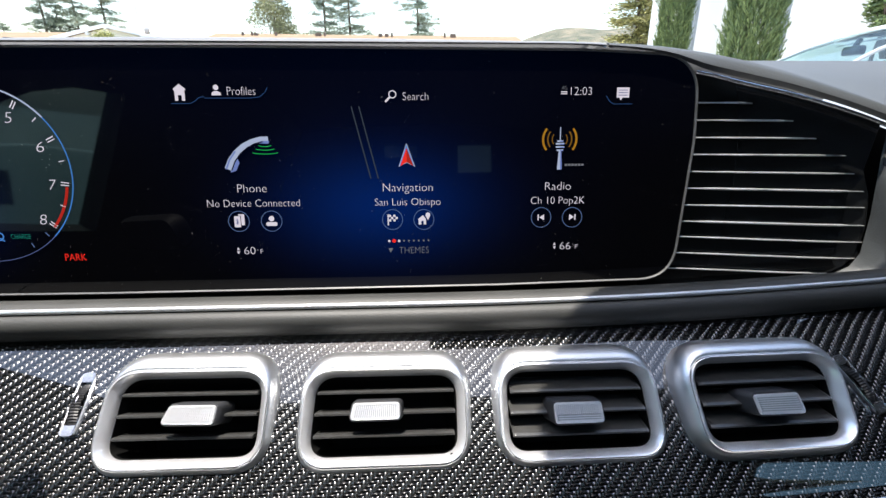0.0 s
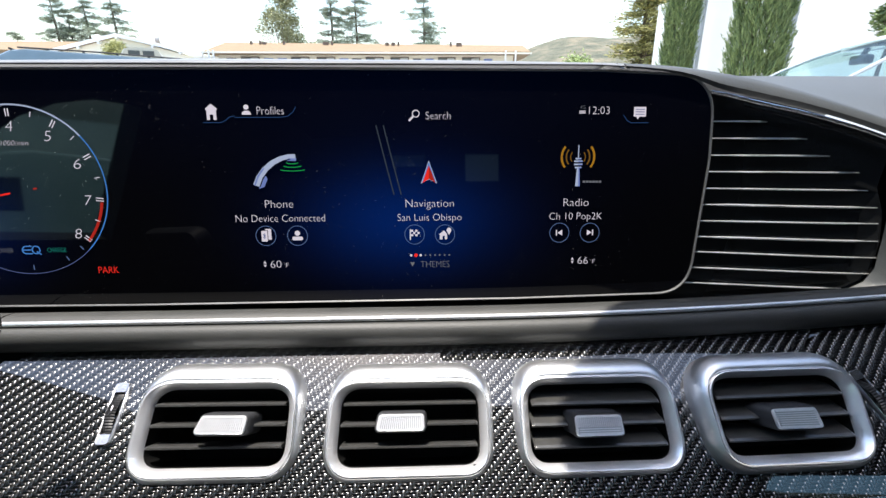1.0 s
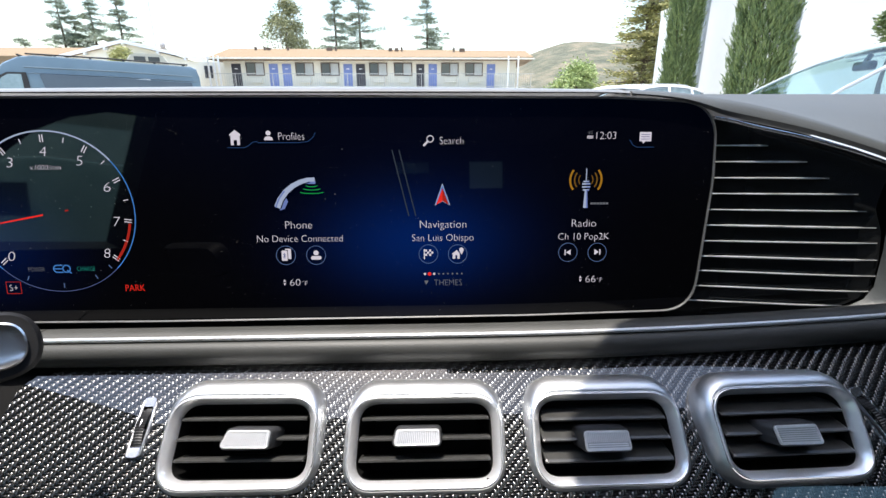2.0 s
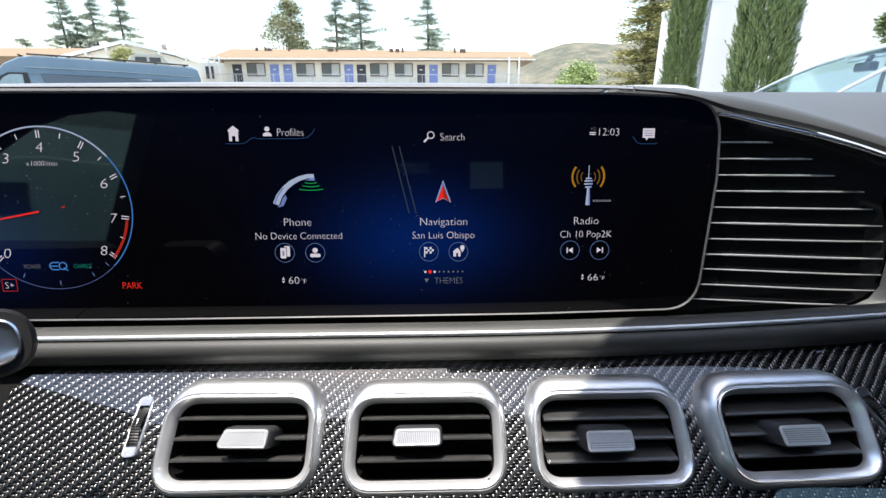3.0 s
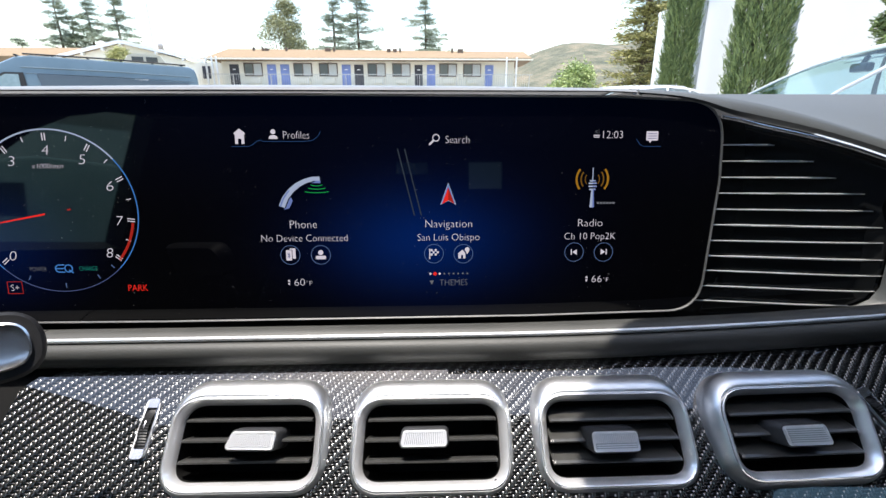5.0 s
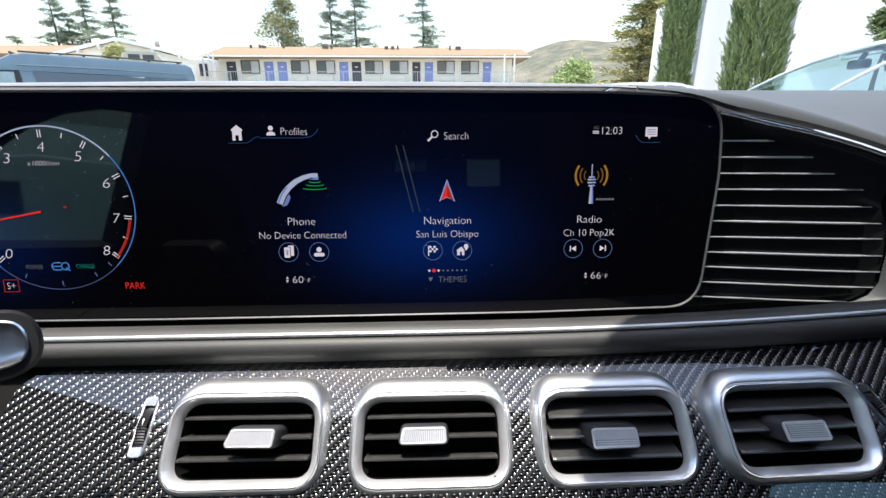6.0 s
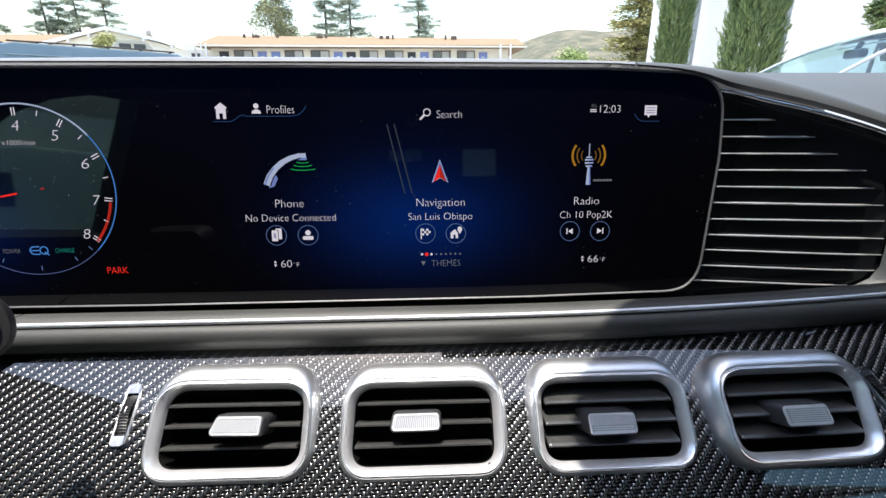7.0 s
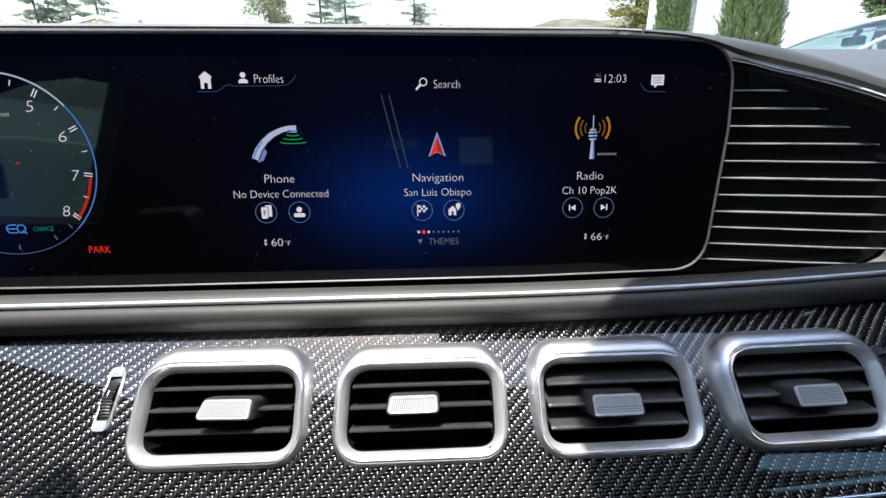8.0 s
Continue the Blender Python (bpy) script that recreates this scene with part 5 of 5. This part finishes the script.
def van_body():
    side_pts = [(3.45, 0.45), (3.45, 2.25), (3.38, 2.56), (3.2, 2.66), (-1.4, 2.86), (-1.8, 2.8), (-2.2, 2.6), (-2.95, 1.85), (-3.2, 1.55), (-4.1, 1.25), (-4.22, 0.95), (-4.22, 0.45)]
    bm = bmesh.new()
    loops = []
    for yy, inset in ((-1.0, 0.10), (-0.97, 0.03), (-0.9, 0.0), (0.9, 0.0), (0.97, 0.03), (1.0, 0.10)):
        loops.append([(x * (1 - inset * 0.03), yy * (1.0 if z < 1.6 else 1 - 0.09 * (z - 1.6)), z - (inset * 1.2 if z > 2.3 else 0)) for x, z in side_pts])
    loft(bm, loops, caps=(True, True))
    return bm


van_part("body", van_body(), M_VAN, "slate blue painted body", smooth=35)
SIDE = Matrix.Translation((0, -1.155, 0)) @ Matrix.Rotation(radians(90 - 5), 4, "X")
surround = van_part("window_frame", plate([(-2.85, 1.58), (-2.36, 2.2), (-2.14, 2.32), (-1.66, 2.32), (-1.62, 1.58)], 0, 0.02), M_RUBBER, "black window surround")
surround.matrix_basis = SIDE
van_part("window", plate([(-2.7, 1.64), (-2.3, 2.15), (-2.12, 2.26), (-1.79, 2.26), (-1.8, 1.64)], 0.018, 0.03), M_CARGLASS, "cab side window").matrix_basis = SIDE
crease = van_part("side_panel", plate(rounded([(-1.2, 1.5), (-1.33, 2.29), (0.71, 2.21), (3.15, 2.08), (3.15, 1.5)], 0.05, 3), 0, 0.014), M_VANDARK, "dark side panel")
crease.matrix_basis = SIDE
for z, x0, x1 in ((2.42, -1.7, 3.2), (2.24, -1.6, 3.3)):
    van_part("swage_line", tube([(x0, -0.93, z + 0.06), ((x0 + x1) / 2, -0.935, z), (x1, -0.93, z - 0.12)], 0.02), M_VAN)
van_part("badge_bar", boxed((1.6, -0.955, 2.14), (0.42, 0.02, 0.06)), M_WHITEPAINT, "small pale badge bar")
for yy in (-0.75, 0.75):
    van_part("rack_rail", tube([(-1.6, yy, 2.90), (0.6, yy, 2.84), (3.1, yy, 2.72)], 0.026), M_RUBBER)
for x in frange(-1.8, 3.0, 5):
    van_part("rack_bar", boxed((x, 0, 2.86 - 0.028 * (x + 1.8)), (0.06, 1.6, 0.04)), M_RUBBER)
for x in (-3.0, 2.0):
    for yy in (-0.9, 0.9):
        w = bmesh.new()
        bmesh.ops.create_cone(w, cap_ends=True, segments=24, radius1=0.36, radius2=0.36, depth=0.24, matrix=Matrix.Translation((x, yy, 0.36)) @ Matrix.Rotation(radians(90), 4, "X"))
        van_part("wheel", w, M_RUBBER, "black wheel")


M_CLEARGLASS = tinted("car_window_glass", (0.72, 0.86, 0.86), 0.14)


M_LINING = vary(principled("grey_lining", (0.3, 0.33, 0.35), 0.9), ((0.27, 0.3, 0.32), (0.33, 0.36, 0.38)), 5)


def car(name, x, y, turn, paint, label, glass, scale=1.0, rails=True):
    """A parked estate car: lower body, curved cabin with pillars and glass, roof rails, mirrors, seats and wheels."""
    thing = tagged(empty(name, Matrix.Translation((x, y, 0)) @ Matrix.Rotation(radians(turn), 4, "Z") @ Matrix.Scale(scale, 4)), label, "car")
    lower = bmesh.new()
    prof = [(-2.3, 0.35), (-2.35, 0.8), (-2.25, 0.98), (-1.8, 1.05), (-1.3, 1.09), (2.2, 1.12), (2.35, 0.9), (2.35, 0.35)]
    loft(lower, [[(a * 0.97, yy, b) for a, b in prof] if abs(yy) > 0.9 else [(a, yy, b) for a, b in prof] for yy in (-0.95, -0.88, 0.88, 0.95)], caps=(True, True))
    part("body", lower, paint, thing, smooth=35)
    front = [(-1.32, 1.09), (-1.08, 1.25), (-0.84, 1.39), (-0.60, 1.50), (-0.40, 1.565)]
    top = [(-0.40, 1.565), (-0.15, 1.615), (0.2, 1.65), (0.7, 1.665), (1.2, 1.65), (1.6, 1.61), (1.85, 1.56)]
    back = [(1.85, 1.56), (2.02, 1.40), (2.12, 1.25), (2.2, 1.12)]

    def half(z):
        return 0.86 - 0.30 * (z - 1.09)

    def skin(points, crown):
        """A sheet across the car over a side line, bowed forwards or upwards."""
        rows_ = []
        for a, z in points:
            h = half(z)
            rows_.append([(a - crown[0] * (1 - (f * f)), f * h, z + crown[1] * (1 - f * f)) for f in frange(-1, 1, 10)])
        return loft(bmesh.new(), rows_, closed=False)

    part("windscreen", skin(front, (0.10, 0.02)), glass, thing, "tinted windscreen", smooth=60)
    thick(part("roof", skin(top, (0.0, 0.035)), paint, thing, "painted roof", smooth=60), 0.03)
    part("rear_window", skin(back, (-0.06, 0.0)), glass, thing, "tinted rear window", smooth=60)
    for s in (-1, 1):
        line_ = front[:-1] + top + back[1:]
        pane = bmesh.new()
        loft(pane, [[(a, s * half(z) * 0.985, z) for a, z in line_], [(a, s * half(1.1), 1.1 - 0.02) for a, z in line_]], closed=False)
        part("side_window", pane, glass, thing, "tinted side windows", smooth=60)
        for pts, r in ((front, 0.014), (top, 0.022), (back, 0.04), ([(0.55, 1.10), (0.60, 1.64)], 0.035), ([(1.5, 1.10), (1.45, 1.62)], 0.035)):
            part("pillar", tube([(a, s * half(z), z) for a, z in pts], r, sides=8), M_LINING if pts is front else paint, thing, smooth=60)
        if rails:
            part("roof_rail", tube([(-0.15, s * 0.66, 1.62), (0.0, s * 0.66, 1.675), (0.3, s * 0.66, 1.695), (0.8, s * 0.66, 1.70), (1.3, s * 0.66, 1.685), (1.6, s * 0.66, 1.60)], 0.016, sides=6), M_STEEL, thing, smooth=60)
        part("mirror", boxed((-0.85, s * 1.02, 1.14), (0.14, 0.22, 0.15), 0.04), paint, thing)
        seat = loft(bmesh.new(), [[(0.28, s * 0.38 - 0.22, 1.1), (0.42, s * 0.38 - 0.22, 1.1), (0.42, s * 0.38 + 0.22, 1.1), (0.28, s * 0.38 + 0.22, 1.1)], [(0.42, s * 0.38 - 0.2, 1.3), (0.52, s * 0.38 - 0.2, 1.3), (0.52, s * 0.38 + 0.2, 1.3), (0.42, s * 0.38 + 0.2, 1.3)], [(0.46, s * 0.38 - 0.12, 1.46), (0.54, s * 0.38 - 0.12, 1.46), (0.54, s * 0.38 + 0.12, 1.46), (0.46, s * 0.38 + 0.12, 1.46)]], caps=(True, True))
        part("seat", seat, M_BEIGE, thing, "pale car seat back", 40)
        for a in (-1.45, 1.45):
            w = bmesh.new()
            bmesh.ops.create_cone(w, cap_ends=True, segments=24, radius1=0.34, radius2=0.34, depth=0.22, matrix=Matrix.Translation((a, s * 0.86, 0.34)) @ Matrix.Rotation(radians(90), 4, "X"))
            part("wheel", w, M_RUBBER, thing, "black wheel")
    thick(part("headliner", skin([(a + 0.04, z - 0.05) for a, z in top[:-1]], (0.0, 0.02)), M_LINING, thing, "grey roof lining", smooth=60), 0.01)
    part("inner_mirror", boxed((-0.58, 0.0, 1.44), (0.06, 0.25, 0.075), 0.025), M_SLIDER, thing, "black rear-view mirror")
    part("mirror_stem", tube([(-0.58, 0, 1.46), (-0.55, 0, 1.53)], 0.02, sides=6), M_SLIDER, thing)
    part("dashboard", boxed((-1.0, 0, 1.08), (0.5, 1.4, 0.14), 0.05), M_SLIDER, thing, "dark dashboard")
    return thing


car("parked_car", 4.86, 4.49, -15, M_CARWHITE, "white parked car with roof rails beside the bay", M_CLEARGLASS, 1.18)
car("parked_car", 4.66, 11.5, 30, M_CARWHITE, "white parked car with roof rails by the cypresses", M_CARGLASS, 1.035)

camper = tagged(empty("camper", Matrix.Translation((-16.55, 30.0, 0)) @ Matrix.Rotation(radians(29), 4, "Z")), "tall beige camper with two dark upper windows", "camper")
shell = bmesh.new()
loft(shell, [[(a * k, yy, z) for a, z in ((-1.15, 0.5), (1.15, 0.5), (1.15, 3.55), (0.85, 4.0), (0.6, 4.1), (-0.6, 4.1), (-0.85, 4.0), (-1.15, 3.55))] for yy, k in ((-0.05, 0.96), (0.1, 1.0), (5.8, 1.0), (6.0, 0.96))], caps=(True, True))
part("body", shell, M_BEIGE, camper, "beige camper body", 40)
for s in (-1, 1):
    part("window", boxed((s * 0.36, -0.06, 3.8), (0.58, 0.04, 0.26), 0.01), M_VANGLASS, camper, "dark upper window")
    for yy in (1.0, 4.8):
        w = bmesh.new()
        bmesh.ops.create_cone(w, cap_ends=True, segments=20, radius1=0.4, radius2=0.4, depth=0.25, matrix=Matrix.Translation((s * 1.0, yy, 0.4)) @ Matrix.Rotation(radians(90), 4, "Y"))
        part("wheel", w, M_RUBBER, camper, "black wheel")

# white building along the right with a tall sunlit wall
B0, B1 = Vector((13.7, 29.0, 0)), Vector((13.2, -14.0, 0))
white = tagged(empty("white_building", Matrix.Translation(B0)), "tall white rendered building with grey strips for tree shade", "building")
M_RENDER = vary(principled("white_render", (0.85, 0.85, 0.84), 0.8), ((0.83, 0.83, 0.82), (0.87, 0.87, 0.86)), 0.4, bump=0.1, bump_scale=25, bump_dist=0.01)
M_SHADE_MAST = vary(principled("shade_strip_and_mast_grey", (0.36, 0.4, 0.43), 0.7), ((0.33, 0.37, 0.4), (0.39, 0.43, 0.46)), 0.8)
WB = white.matrix_world.inverted()
b = boxed((18.7, 7.5, 3.05), (10.6, 43, 6.1))
b.transform(WB)
part("wall", b, M_RENDER, white, "white rendered wall")
b = boxed((18.7, 7.5, 6.2), (10.66, 43.06, 0.22), 0.01)
b.transform(WB)
part("parapet", b, M_WHITEPAINT, white, "white coping")
# grey strips built on the wall in place of the cypresses' shade
for y0, y1 in ((24.0, 24.5), (17.95, 18.4)):
    b = boxed((13.32, (y0 + y1) / 2, 3.0), (0.16, y1 - y0, 6.0))
    b.transform(WB)
    part("shade_strip", b, M_SHADE_MAST, white, "grey strip for tree shade on the wall")

# trees
tree("cypress", 11.56, 22.6, 9.0, 0.6, 3, M_CYPRESS, "tall narrow green cypress against the white wall")
tree("cypress", 10.72, 15.9, 8.5, 0.72, 4, M_CYPRESS, "tall full green cypress against the white wall")
tree("conifer", 15.1, 34.0, 16.0, 2.7, 7, M_PINE, "tall yellow-green conifer behind the white building", low=0.03, dense=2.4)
tree("broad", 12.7, 13.1, 4.9, 1.0, 21, M_CYPRESS, "dark green tree beside the white wall", low=0.55)
for az, dist, h, w, seed, kind, mat, label in (
        (-35.1, 72, 16.2, 5.0, 11, "conifer", M_CONIFER, "tall thin conifer behind the motel wing"),
        (-34.1, 73, 13.2, 4.2, 12, "conifer", M_CONIFER, "dark conifer behind the motel wing"),
        (-32.7, 74, 16.6, 4.6, 13, "conifer", M_CONIFER, "tall dark conifer behind the motel wing"),
        (-30.5, 72, 16.6, 5.6, 14, "conifer", M_CONIFER, "broad dark conifer behind the motel wing"),
        (-38.1, 72, 10.4, 4.0, 15, "conifer", M_CONIFER, "low conifer behind the long roof"),
        (-15.2, 66, 14.0, 3.9, 16, "broad", M_BROADLEAF, "rounded olive-green tree behind the motel"),
        (-10.2, 68, 16.2, 4.6, 17, "conifer", M_CONIFER, "tall dark conifer behind the motel"),
        (-7.4, 70, 16.6, 5.6, 18, "conifer", M_CONIFER, "full dark conifer behind the motel"),
        (-0.1, 70, 15.4, 5.6, 19, "conifer", M_CONIFER, "lone blue-green conifer behind the motel")):
    x, y = spot(az, dist)
    tree(kind, x, y, h, w, seed, mat, label, low=0.18)
x, y = spot(17.2, 30)
tree("broad", x, y, 3.45, 2.3, 31, M_BUSH, "bright green round bush", low=0.1)
x, y = spot(-30.9, 38)
tree("broad", x, y, 5.15, 1.75, 33, M_YOUNG, "yellow-green young tree before the gable", low=0.4)

# hills
M_HILL = vary(principled("dry_hill_grass", (0.3, 0.24, 0.13), 0.95), ((0.045, 0.055, 0.036), (0.1, 0.1, 0.068), (0.19, 0.16, 0.11)), 0.06, detail=12.0, bump=0.8, bump_scale=0.25, bump_dist=3.0)
hill = bmesh.new()
NX, NY = 60, 24
rows = []
for j in range(NY + 1):
    row = []
    for i in range(NX + 1):
        x, yy = 10 + 560 * i / NX, 330 + 360 * j / NY
        u = (x - 10) / 560
        ridge = lerp_table([(0.0, 10), (0.1, 26), (0.157, 42), (0.207, 58), (0.264, 67), (0.29, 69), (0.363, 69), (0.43, 70), (1.0, 60)], u)
        t = j / NY
        z = ridge * math.sin(min(1.0, t * 1.25) * math.pi / 2) ** 1.3 + 5 * noise.noise(Vector((x * 0.02, yy * 0.02, 0))) * t
        row.append(hill.verts.new((x, yy, max(-1.0, z) if j else -1.0)))
    rows.append(row)
for a, b2 in zip(rows, rows[1:]):
    for i in range(NX):
        hill.faces.new((a[i], a[i + 1], b2[i + 1], b2[i]))
tagged(part("hill", hill, M_HILL, smooth=80), "dry brown hillside with green scrub", "hill", kind="structure")

# radio mast, thin, beside the gable
mast = tagged(part("radio_mast", tube([(-31.8, 60, 0), (-31.8, 60, 12.6)], 0.04, sides=5), M_SHADE_MAST), "thin grey radio mast", "mast")

# what the driver's side shows behind the car: a pale van before a pale wall
M_VANPALE = vary(principled("pale_van_paint", (0.26, 0.34, 0.32), 0.35, 0.0, Coat_Weight=0.6), ((0.36, 0.46, 0.43), (0.42, 0.52, 0.49)), 1.2)
M_BEIGEWALL = vary(principled("beige_render", (0.5, 0.48, 0.4), 0.8), ((0.46, 0.44, 0.37), (0.54, 0.52, 0.44)), 0.3)
M_PALEWALL = vary(principled("pale_green_render", (0.74, 0.82, 0.78), 0.8), ((0.7, 0.79, 0.74), (0.78, 0.85, 0.81)), 0.3)
pale = tagged(empty("panel_van", Matrix.Translation((-7.35, -10.95, 0)) @ Matrix.Rotation(radians(-36), 4, "Z") @ Matrix.Scale(1.1, 4)), "pale high-roof panel van beside the car", "van")
bm = van_body()
part("body", bm, M_VANPALE, pale, "pale green-grey painted body", smooth=35)
for x in (-3.0, 2.0):
    for yy in (-0.9, 0.9):
        w = bmesh.new()
        bmesh.ops.create_cone(w, cap_ends=True, segments=24, radius1=0.36, radius2=0.36, depth=0.24, matrix=Matrix.Translation((x, yy, 0.36)) @ Matrix.Rotation(radians(90), 4, "X"))
        part("wheel", w, M_RUBBER, pale, "black wheel")
for s in (-1, 1):
    pane = part("window", plate([(-2.75, 1.72), (-2.2, 2.3), (-1.6, 2.34), (-1.55, 1.72)], -0.01, 0.01), M_VANGLASS, pale, "cab side window")
    pane.matrix_basis = Matrix.Translation((0, s * 1.155, 0)) @ Matrix.Rotation(radians(90 + 5 * s), 4, "X")
tagged(part("boundary_wall", boxed((0, 0, 3.1), (34, 0.3, 6.2)), M_PALEWALL), "tall pale green-grey wall behind the parked van", "wall", kind="structure").matrix_world = Matrix.Translation((-14.5, -19.0, 0)) @ Matrix.Rotation(radians(-36), 4, "Z")
rear_block = tagged(part("rear_building", boxed((0, -4.0, 5.0), (40, 6.0, 10.0)), M_BEIGEWALL), "tall beige building behind the pale wall", "building")
rear_block.matrix_world = Matrix.Translation((-14.5, -19.0, 0)) @ Matrix.Rotation(radians(-36), 4, "Z")
